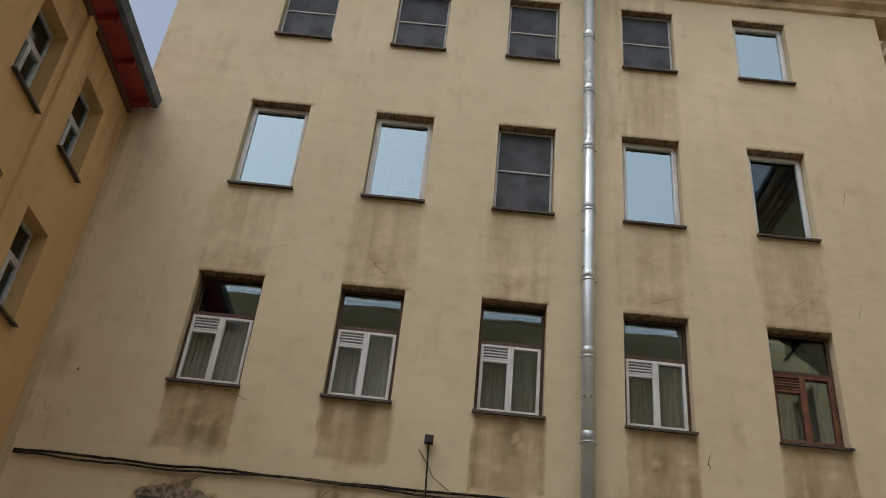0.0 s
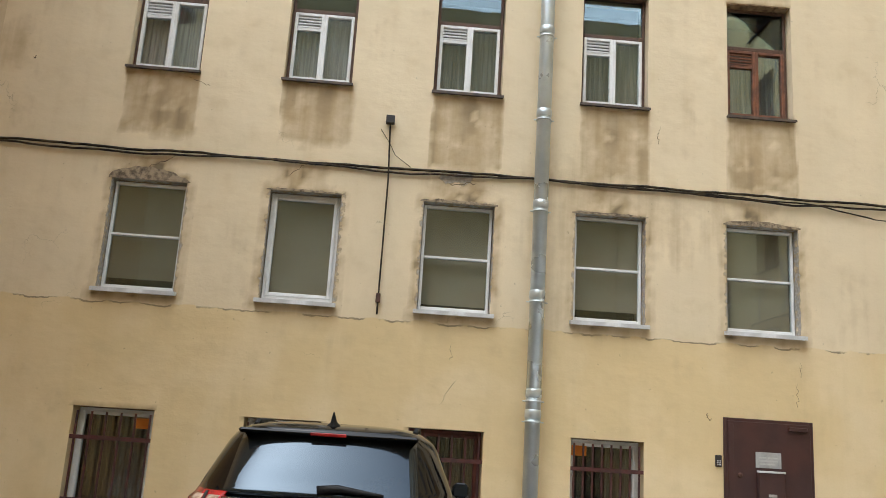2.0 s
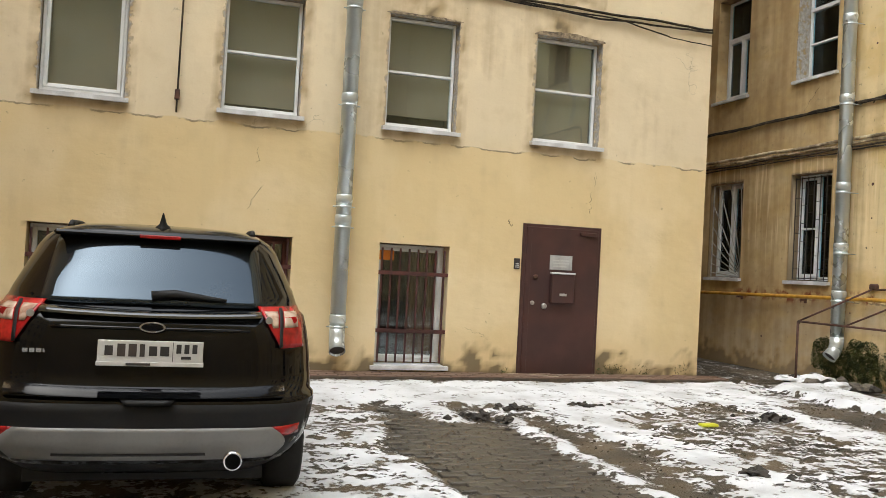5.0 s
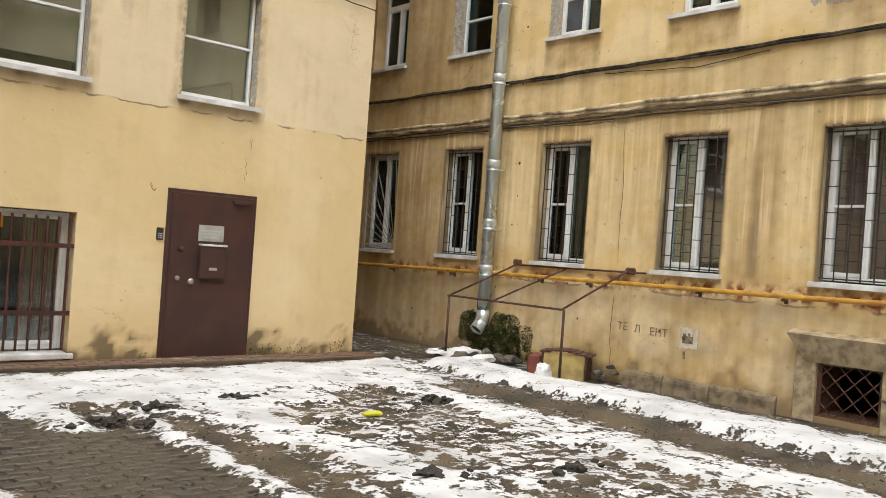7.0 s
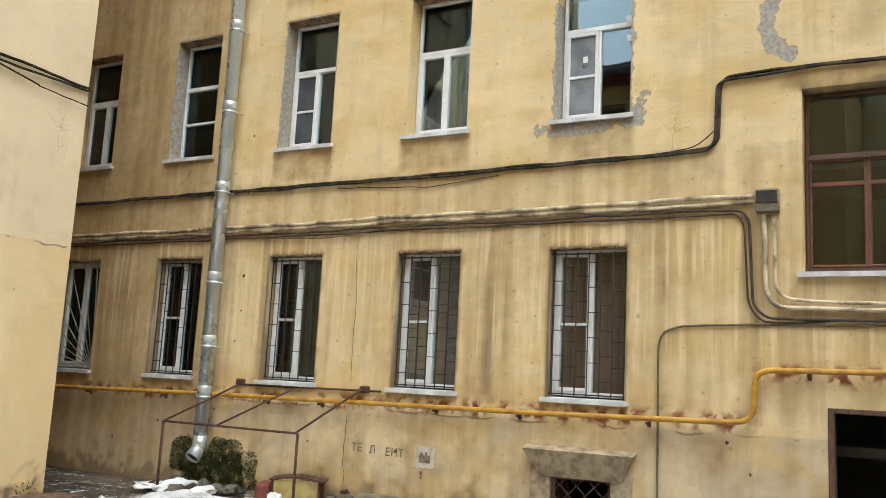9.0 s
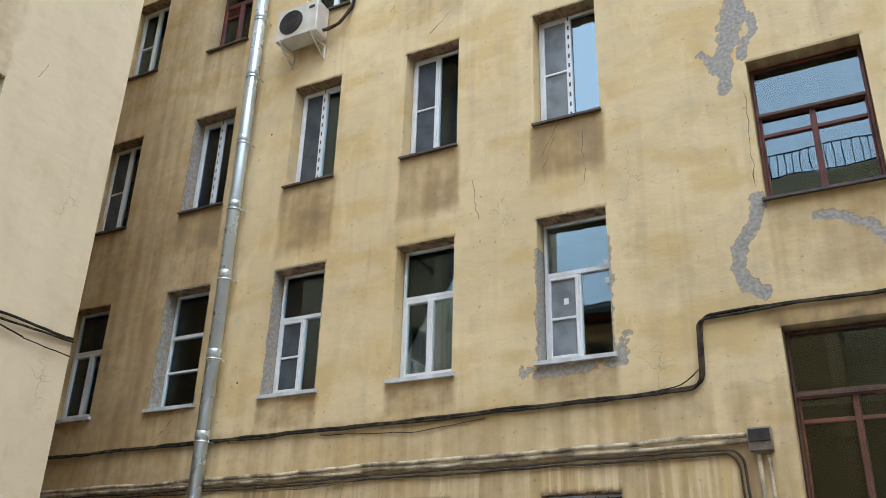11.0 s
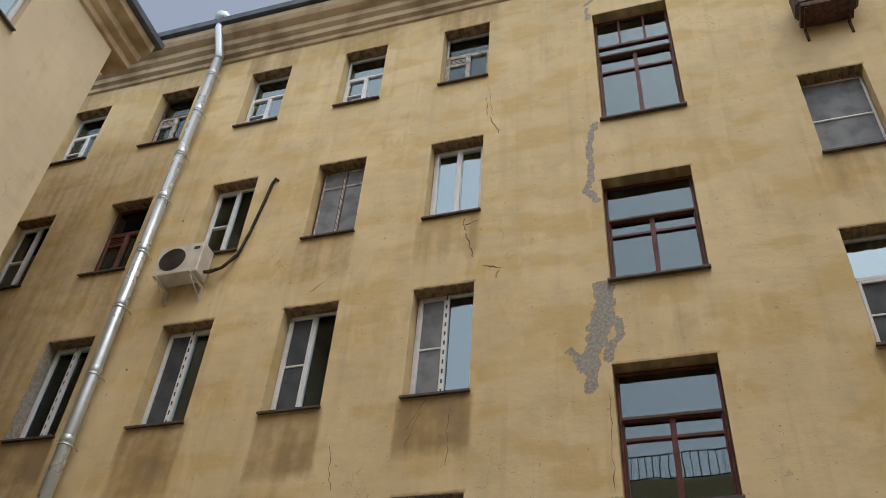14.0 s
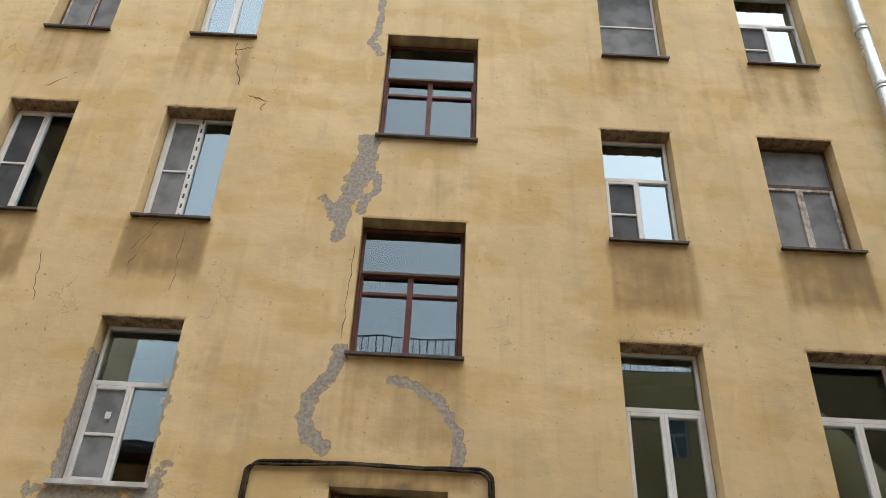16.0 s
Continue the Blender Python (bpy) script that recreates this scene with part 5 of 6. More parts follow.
def plinth(u0, u1, high, seed):
    """Worn foot of the wall: a course of long stones with chipped edges."""
    rnd = random.Random(seed)
    t = thing("plinth", MB, "course of damp chipped stones along the foot of the ochre wall", "plinth", kind="structure")
    u = u0
    while u < u1 - 0.2:
        ln = min(rnd.uniform(0.55, 1.0), u1 - u)
        k, h, d, rows = max(4, int(ln / 0.07)), high * rnd.uniform(0.92, 1.06), rnd.uniform(0.045, 0.065), []
        bm = bmesh.new()
        for i in range(k + 1):
            x = u + 0.006 + (ln - 0.012) * i / k
            chip = 0.012 * noise.noise((x * 9, seed, 3)) + (-0.018 if i in (0, k) else 0)
            e = 0.012 * noise.noise((x * 13, 1, seed))
            rows.append([bm.verts.new(p) for p in ((x, 0.015, -0.02), (x, -d - 0.015, -0.02), (x, -d + e, h * 0.35), (x, -d - e, h * 0.7), (x, -d * 0.85, h - 0.025 + chip), (x, -d * 0.5, h + chip), (x, 0.015, h + 0.012))])
        for p, q in zip(rows, rows[1:]):
            for j in range(6):
                bm.faces.new((p[j], q[j], q[j + 1], p[j + 1]))
        bm.faces.new(rows[0][::-1])
        bm.faces.new(rows[-1])
        part("stone", bm, PLINTH, t)
        u += ln


plinth(3.25, 5.55, 0.2, 1)
plinth(6.73, 8.62, 0.24, 2)
plinth(9.7, 13.0, 0.24, 3)
gr = thing("cellar_grille", MB @ Matrix.Translation((CELLAR[0], 0, CELLAR[2])), "black diagonal iron lattice in the cellar window", "window grille")
for k in range(-3, 4):
    for s in (1, -1):
        pts = []
        for z in (0.02, 0.58):
            pts.append((0.2 * k + (z if s > 0 else 0.6 - z), z))
        (xa, za), (xb, zb) = pts
        lo_x, hi_x = 0.0, 0.7
        f = lambda x: za + (zb - za) * (x - xa) / (xb - xa)
        x0, x1 = sorted((xa, xb))
        x0, x1 = max(x0, lo_x), min(x1, hi_x)
        if x1 - x0 > 0.05:
            part("bar", tube(bmesh.new(), [(x0, 0.035, f(x0)), (x1, 0.035, f(x1))], 0.008, 5), RUST, gr)
for r in ((0.0, 0.05, 0.03, 0.48, 0.0, 0.6), (0.66, 0.7, 0.03, 0.48, 0.0, 0.6), (0.05, 0.66, 0.03, 0.48, 0.56, 0.6), (0.05, 0.66, 0.03, 0.48, 0.0, 0.04)):
    part("rail", boxes(r), WOOD_BROWN, gr)
cd = thing("cellar_doorway", MB, "dark open cellar doorway with a thin frame", "doorway", kind="structure")
part("door_frame", soft_boxes((8.66, 8.72, -0.02, 0.2, 0, 1.58), (9.62, 9.67, -0.02, 0.2, 0, 1.58), (8.72, 9.62, -0.02, 0.2, 1.53, 1.58)), WOOD_BROWN, cd)

# ---- moss, rubble, snow heap, crate by the downpipe ----
RUBBLE = surface("wet_broken_stone", (0.13, 0.11, 0.085), (0.045, 0.04, 0.033), 8, 0.85, bump=0.8)


def lump(name, centre, size, material, label, category, seed, rough=0.25, group="", m=None, sub=3):
    bm = bmesh.new()
    bmesh.ops.create_icosphere(bm, subdivisions=sub, radius=1.0)
    for v in bm.verts:
        n = noise.noise(v.co * 1.7 + Vector((seed, 0, 0))) + 0.5 * noise.noise(v.co * 4.3 + Vector((0, seed, 0)))
        if material is not SNOW:
            n += 0.45 * noise.noise(v.co * 8.5 + Vector((seed, seed, 0)))
        v.co *= 1 + rough * n
        v.co = Vector((v.co.x * size[0], v.co.y * size[1], max(-0.3, v.co.z) * size[2]))
    return solid(name, bm, material, Matrix.Translation(centre) if m is None else m @ Matrix.Translation(centre), label, category, group, smooth=material is SNOW)


def tufts(name, spots, label, m=MB):
    """Moss as many small blades and clumps standing on a surface."""
    rnd = random.Random(5)
    bm = bmesh.new()
    for u, v, z, n, s in spots:
        for _ in range(n):
            a, q = rnd.uniform(0, 6.283), 2.6 * s * rnd.random() ** 0.75
            q *= 0.8 + 0.35 * noise.noise((math.cos(a) * 1.5 + u, math.sin(a) * 1.5, z))
            if noise.noise((u * 3 + q * math.cos(a) * 9, q * math.sin(a) * 9, z * 5)) < rnd.uniform(-0.5, 0.25) * (0.4 + q / s):
                continue
            p = Vector((u + q * math.cos(a), v + 0.006 - abs(rnd.gauss(0, 0.008 if m is MB else 0.02)), max(0.02, z + 0.85 * q * math.sin(a))))
            d = Vector((rnd.uniform(-1, 1), rnd.uniform(-1.2, -0.2), rnd.uniform(-0.4, 1))).normalized() * rnd.uniform(0.008, 0.02)
            sd = d.orthogonal().normalized() * rnd.uniform(0.008, 0.02)
            bm.faces.new([bm.verts.new(q) for q in (p - sd, p + sd, p + d + sd * 0.4, p + d - sd * 0.4)])
    ob = solid(name, bm, MOSS, m, label, "moss", kind="stuff")
    return ob


tufts("moss", [(0.3, 0, 0.4, 4500, 0.14), (0.5, 0, 0.26, 3500, 0.15), (0.98, 0, 0.42, 5000, 0.15), (1.25, 0, 0.26, 4500, 0.17), (0.75, 0, 0.2, 3000, 0.17)], "dark green moss spread over the wet wall behind the downpipe")
tufts("moss", [(5.92, 0, 0.1, 260, 0.08), (6.12, 0, 0.07, 220, 0.09), (6.5, 0, 0.04, 120, 0.1), (7.2, 0, 0.12, 120, 0.07), (-4.6, 0, 0.06, 300, 0.25), (-4.2, 0, 0.04, 200, 0.2), (4.4, 0, 0.05, 60, 0.05)], "green moss and weeds along the foot of the yellow wall", MA)
rnd = random.Random(11)
for k in range(16):
    u, d = rnd.uniform(0.4, 2.1), rnd.uniform(0.15, 0.75)
    p = MB @ Vector((u, -d, 0.05))
    lump("rubble_stone", p, (rnd.uniform(0.06, 0.17), rnd.uniform(0.06, 0.14), rnd.uniform(0.05, 0.11)), RUBBLE if k % 3 else SOIL, "broken stone lying below the downpipe", "stone", k * 2.3, 0.3, "rubble stones", sub=2)
for u, d, a, b, z in ((0.75, 0.6, 0.35, 0.14, 0.1), (1.3, 0.7, 0.25, 0.12, 0.07), (0.45, 0.75, 0.25, 0.16, 0.06), (2.6, 0.85, 0.12, 0.1, 0.14)):
    lump("snow_mound", MB @ Vector((u, -d, 0.07)), (a, b, z), SNOW, "small mound of old snow on the rubble", "snow mound", u * 5, 0.3, "snow mounds", sub=4)
crate = thing("cellar_hatch", MB @ pose(2.38, -0.66, 0.0, 0, 0, 28), "low rusty hatch with a yellow board, half sunk in snow", "hatch")
part("hatch_board", soft_boxes((0.03, 0.58, -0.02, 0.0, 0.0, 0.33)), surface("yellow_board", (0.46, 0.36, 0.13), (0.30, 0.22, 0.09), 6, 0.8), crate)
for k in range(9):
    x, lid = -0.02 + 0.075 * k, bmesh.new()
    box(lid, x, x + 0.072 + 0.01 * math.sin(k), -0.035 - 0.012 * math.cos(k * 2.3), 0.34, 0.33 + 0.03 * math.sin(k * 0.45), 0.35 + 0.03 * math.sin(k * 0.45))
    part("top_board", lid, RUST, crate)
for x in (0.0, 0.585):
    part("hatch_side", soft_boxes((x, x + 0.03, -0.02, 0.34, 0.0, 0.33)), RUST, crate)
part("brick_block", soft_boxes((-0.2, -0.02, 0.02, 0.4, 0.0, 0.27), r=0.02), surface("red_brick", (0.22, 0.06, 0.04), (0.13, 0.05, 0.04), 9, 0.9), crate, "broken red brick end")
for k in range(7):
    p = MB @ Vector((2.98 + 0.06 * (k % 4), -0.1 - 0.1 * (k % 3), 0.06 + 0.07 * (k // 3)))
    lump("rubble_stone", p, (0.07, 0.05, 0.045), RUBBLE if k % 2 else SOIL, "broken stone lying against the ochre wall", "stone", 40 + k, 0.35, "rubble stones", sub=2)
for k, (x, y, s) in enumerate(((2.86, 7.98, 0.09), (2.74, 8.1, 0.06), (3.39, 8.45, 0.08), (6.03, 7.79, 0.12), (4.12, 5.6, 0.09), (4.3, 8.7, 0.07), (3.05, 7.85, 0.07), (4.3, 8.55, 0.06), (6.2, 7.75, 0.08), (5.2, 5.2, 0.1), (3.5, 8.38, 0.06))):
    lump("soil_clod", (x, y, 0.02), (s, s * 0.8, s * 0.6), SOIL, "black wet clod of soil on the snow", "clod", k * 1.9, 0.75, "soil clods")
rnd = random.Random(17)
for k in range(46):
    x, y = ((2.86, 7.98), (3.39, 8.45), (6.05, 7.79), (4.15, 5.6), (5.2, 5.2), (4.3, 8.65))[k % 6]
    x, y, s = x + rnd.gauss(0, 0.2), y + rnd.gauss(0, 0.12), rnd.uniform(0.02, 0.055)
    lump("soil_clod", (x, y, 0.02), (s, s, s * 0.7), SOIL, "small black crumb of wet soil on the snow", "clod", k * 0.9, 0.7, "soil clods", sub=1)
solid("litter_scrap", soft_boxes((-0.09, 0.09, -0.05, 0.05, 0.0, 0.03), r=0.01), surface("yellow_green_plastic", (0.6, 0.62, 0.03), (0.5, 0.5, 0.03), 8, 0.5), Matrix.Translation((5.03, 7.46, 0.02)), "crumpled yellow-green plastic scrap on the ground", "litter")

# ---- painted writing on the ochre wall ----
INK = surface("black_stencil_paint", (0.12, 0.10, 0.07), (0.30, 0.24, 0.155), 20, 0.9)
def stencil(text, u, z, size):
    c = bpy.data.curves.new("wall_lettering", "FONT")
    c.body, c.size, c.extrude = text, size, 0.001
    c.materials.append(INK)
    ob = new("wall_lettering", c)
    ob.matrix_world = MB @ Matrix.Translation((u, -0.012, z)) @ pose(0, 0, 0, 90)
    return tagged(ob, "black stencilled letters on the ochre wall", "lettering", "wall lettering")


stencil("\u0422\u0415", 3.09, 0.71, 0.14)
stencil("\u041b", 3.36, 0.7, 0.14)
stencil("\u0415\u041d\u0422", 3.6, 0.69, 0.14)
bm = bmesh.new()
ring = []
for k in range(44):
    q = 8 * k / 44
    side, f = int(q // 2), (q % 2) - 1
    x, z = ((f, -1), (1, f), (-f, 1), (-1, -f))[side]
    w_ = 0.92 + 0.22 * noise.noise((k * 0.7, 3.0, 1.0))
    ring.append(bm.verts.new((4.175 + 0.135 * x * w_, -0.009, 0.715 + 0.135 * z * w_)))
bm.faces.new(ring)
for v in bmesh.ops.extrude_face_region(bm, geom=bm.faces[:])["geom"]:
    if isinstance(v, bmesh.types.BMVert):
        v.co.y = 0.01
solid("paint_patch", bm, surface("whitewash", (0.6, 0.57, 0.5), (0.45, 0.38, 0.27), 9, 0.9), MB, "ragged square of flaking whitewash on the wall", "paint patch")
for a, b, z in ((4.1, 4.14, 0.74), (4.17, 4.2, 0.75), (4.09, 4.24, 0.71), (4.11, 4.14, 0.52)):
    solid("paint_mark", boxes((a, b, -0.012, 0.0, z - 0.06, z + 0.03)), INK, MB, "short black painted mark on the wall", "paint mark", "paint marks")

# ---- air conditioner ----
AC_PAINT = surface("cream_enamel", (0.66, 0.63, 0.55), (0.55, 0.5, 0.42), 4, 0.4, bump=0.05)
ac = thing("air_conditioner", MB @ Matrix.Translation((1.3, -0.42, 10.66)), "cream outdoor air conditioner unit on wall brackets", "air conditioner")
body = part("casing", soft_boxes((0, 0.82, 0, 0.32, 0, 0.62), r=0.015), AC_PAINT, ac)
part("fan_opening", tube(bmesh.new(), [(0.3, -0.004, 0.31), (0.3, -0.001, 0.31)], 0.235, 28), IRON_BLACK, ac)
for k in range(5):
    r = 0.05 + 0.045 * k
    ring = [(0.3 + r * math.cos(a), -0.012, 0.31 + r * math.sin(a)) for a in (2 * math.pi * i / 24 for i in range(25))]
    part("guard_ring", tube(bmesh.new(), ring, 0.004, 5, cap=False), IRON_BLACK, ac)
part("panel_line", boxes((0.57, 0.575, -0.003, 0.0, 0.02, 0.6)), PVC_GREY, ac)
part("label_plate", boxes((0.65, 0.76, -0.004, 0.0, 0.47, 0.53)), IRON_BLACK, ac)
for x in (0.08, 0.7):
    part("bracket", soft_boxes((x, x + 0.04, -0.05, 0.42, -0.05, -0.01), (x, x + 0.04, 0.38, 0.42, -0.3, -0.01), r=0.003), AC_PAINT, ac)
    part("brace", tube(bmesh.new(), [(x + 0.02, 0.0, -0.04), (x + 0.02, 0.41, -0.28)], 0.014, 5), AC_PAINT, ac)
for k, r in enumerate((0.028, 0.02)):
    part("hose", tube(bmesh.new(), [(0.82, 0.2, 0.12), (0.92, 0.2, 0.1 + 0.03 * k), (1.05, 0.3, 0.25), (1.22, 0.38, 0.55 + 0.05 * k), (1.34, 0.39, 1.1), (1.45, 0.39, 1.8), (1.5, 0.39, 2.2), (1.56, 0.38, 2.32), (1.6, 0.42, 2.28)], r, 7), CABLE, ac)
box2 = thing("air_conditioner", MB @ Matrix.Translation((11.85, -0.45, 14.25)), "dark covered outdoor unit on a rusty wall bracket", "air conditioner")
part("casing", soft_boxes((0.0, 0.95, 0, 0.36, 0.12, 0.7), r=0.05), IRON_BLACK, box2)
part("tray", soft_boxes((0.05, 0.85, -0.02, 0.4, 0.0, 0.1)), RUST, box2)
for x in (0.1, 0.76):
    part("bracket", soft_boxes((x, x + 0.04, 0.0, 0.46, -0.04, 0.0), (x, x + 0.04, 0.42, 0.46, -0.3, 0.0), r=0.003), RUST, box2)

# ---- parked car ----
CAR_PAINT = surface("black_car_paint", (0.003, 0.003, 0.0035), (0.004, 0.004, 0.0045), 2, 0.03, bump=0.0, spec=0.3)
CAR_PLASTIC = surface("matt_black_plastic", (0.008, 0.008, 0.009), (0.014, 0.014, 0.014), 6, 0.6, spec=0.3, bump=0.15)
SILVER = surface("silver_plastic", (0.20, 0.198, 0.194), (0.16, 0.158, 0.155), 3, 0.45, metal=0.2, bump=0.03)
CHROME = surface("chrome", (0.75, 0.75, 0.76), (0.65, 0.65, 0.66), 3, 0.12, metal=1.0, bump=0)
TYRE = surface("tyre_rubber", (0.012, 0.012, 0.012), (0.02, 0.019, 0.018), 8, 0.85, bump=0.3)
LENS_RED = surface("red_lamp_lens", (0.42, 0.012, 0.012), (0.20, 0.005, 0.006), 14, 0.12, bump=0.1)
LENS_CLEAR = surface("clear_lamp_lens", (0.55, 0.42, 0.33), (0.3, 0.16, 0.11), 14, 0.1, bump=0.1)
CAR_GLASS = surface("dark_car_glass", (0.012, 0.014, 0.016), (0.014, 0.016, 0.018), 2, 0.03, bump=0.0, spec=0.6)
CAR_GLASS.node_tree.nodes["Principled BSDF"].inputs["IOR"].default_value = 1.52
CAR_GLASS.node_tree.nodes["Principled BSDF"].inputs["Specular Tint"].default_value = (0.62, 0.8, 1.0, 1)
PLATE = surface("white_plate", (0.56, 0.55, 0.53), (0.48, 0.47, 0.44), 6, 0.4, bump=0.02)
SHAPE = [(0.26, 0.16, 0.70, 4.3), (0.34, 0.04, 0.80, 4.42), (0.44, -0.01, 0.855, 4.48), (0.56, -0.02, 0.885, 4.5), (0.655, -0.035, 0.895, 4.5), (0.685, -0.02, 0.893, 4.49), (0.70, 0.025, 0.88, 4.48), (0.80, 0.045, 0.875, 4.42),
         (0.93, 0.035, 0.86, 4.25), (1.03, 0.055, 0.845, 3.75), (1.115, 0.085, 0.825, 3.35), (1.14, 0.15, 0.80, 3.15), (1.22, 0.21, 0.775, 3.02), (1.34, 0.29, 0.725, 2.85), (1.46, 0.375, 0.675, 2.62), (1.505, 0.405, 0.645, 2.5),
         (1.535, 0.40, 0.60, 2.3), (1.56, 0.45, 0.56, 2.2), (1.585, 0.65, 0.5, 1.95), (1.60, 0.85, 0.34, 1.7)]


def shape_at(z):
    zs = [r[0] for r in SHAPE]
    return [float(np.interp(z, zs, [r[k] for r in SHAPE])) for k in (1, 2, 3)]


def rear_y(x, z):
    yr, w, _ = shape_at(z)
    q = min(1.0, abs(x) / w)
    return yr + 0.07 * q ** 2 + 0.30 * q ** 9


def rear_patch(z0, z1, left, right, lift=0.008, nz=8, nx=12):
    """A piece of skin over the car's rear, from left(z) to right(z), standing proud by lift."""
    bm = bmesh.new()
    rows = []
    for i in range(nz + 1):
        z = z0 + (z1 - z0) * i / nz
        w = shape_at(z)[1]
        a, b = left(z), right(z)
        rows.append([bm.verts.new((x, rear_y(x, z) - lift, z)) for x in (max(-w, min(w, a + (b - a) * k / nx)) for k in range(nx + 1))])
    for r, s_ in zip(rows, rows[1:]):
        for k in range(nx):
            bm.faces.new((r[k], r[k + 1], s_[k + 1], s_[k])).smooth = True
    ex = bmesh.ops.extrude_edge_only(bm, edges=[e for e in bm.edges if e.is_boundary])
    for v in ex["geom"]:
        if isinstance(v, bmesh.types.BMVert):
            v.co.y += lift + 0.012
    return bm


car = thing("car", pose(-0.185, 4.93, 0.0, 0, 0, -2.4), "black compact off-road car parked with its rear to the yard", "car")
bm = bmesh.new()
rows = []
qs = [math.sin(math.pi / 2 * k / 10) for k in range(11)]
for z, yr, w, yf in SHAPE:
    half = [(w * q, yr + 0.07 * q ** 2 + 0.30 * q ** 9) for q in qs] + [(w, yr + 0.37 + (yf - yr - 0.9) * k / 6) for k in range(1, 6)] + [(w * q, yf - 0.25 * q ** 2 - 0.35 * q ** 9) for q in qs[::-1]]
    ring = half + [(-x, y) for x, y in half[-2:0:-1]]
    rows.append([bm.verts.new((x, y, z)) for x, y in ring])
for a, b in zip(rows, rows[1:]):
    for k in range(len(a)):
        bm.faces.new((a[k], a[(k + 1) % len(a)], b[(k + 1) % len(a)], b[k])).smooth = True
bm.faces.new(rows[0][::-1])
bm.faces.new(rows[-1])
part("body", bm, CAR_PAINT, car)
pt = lambda v: (lambda z: v)
part("bumper_lower", rear_patch(0.27, 0.655, lambda z: -shape_at(z)[1], lambda z: shape_at(z)[1], 0.006, 8, 30), CAR_PLASTIC, car, "matt black lower bumper")
part("skid_plate", rear_patch(0.36, 0.53, lambda z: -(0.64 + 0.08 * math.sin((0.53 - z) / 0.17 * 3)), lambda z: 0.64 + 0.08 * math.sin((0.53 - z) / 0.17 * 3), 0.022, 8, 24), SILVER, car, "silver skid plate in the lower bumper")
part("skid_groove", rear_patch(0.385, 0.40, pt(-0.45), pt(0.3), 0.027, 2, 12), CAR_PLASTIC, car)
rw = part("rear_window", rear_patch(1.152, 1.50, lambda z: -0.575 + 0.1 * (z - 1.165), lambda z: 0.575 - 0.1 * (z - 1.165), 0.008, 10, 20), CAR_GLASS, car, "sky-reflecting tinted rear window")
part("tailgate_crease", rear_patch(1.03, 1.045, pt(-0.5), pt(0.5), 0.012, 2, 16), CAR_PAINT, car)
part("bumper_ledge", rear_patch(0.688, 0.712, pt(-0.7), pt(0.7), 0.03, 2, 20), CAR_PAINT, car)
POLISH = surface("polished_black_paint", (0.004, 0.0042, 0.005), (0.006, 0.0062, 0.007), 2, 0.05, bump=0.0, spec=0.9, coat=0.8)


def shoulder(z0, y0, z1, y1, half, taper):
    """A sloping ledge across the rear, falling from (y1, z1) to (y0, z0)."""
    bm, rows = bmesh.new(), []
    for k in range(25):
        q = -1 + k / 12
        x, drop = half * q, taper * q * q
        rows.append([bm.verts.new((x, rear_y(x, z) + y, z + drop)) for y, z in ((y0, z0 - 0.012), (y0, z0), (0.5 * (y0 + y1), 0.55 * z0 + 0.45 * z1 + 0.006), (y1, z1), (y1 + 0.02, z0 - 0.012))])
    for a, b in zip(rows, rows[1:]):
        for j in range(5):
            bm.faces.new((a[j], b[j], b[(j + 1) % 5], a[(j + 1) % 5])).smooth = j in (1, 2)
    bm.faces.new(rows[0][::-1])
    bm.faces.new(rows[-1])
    return bm


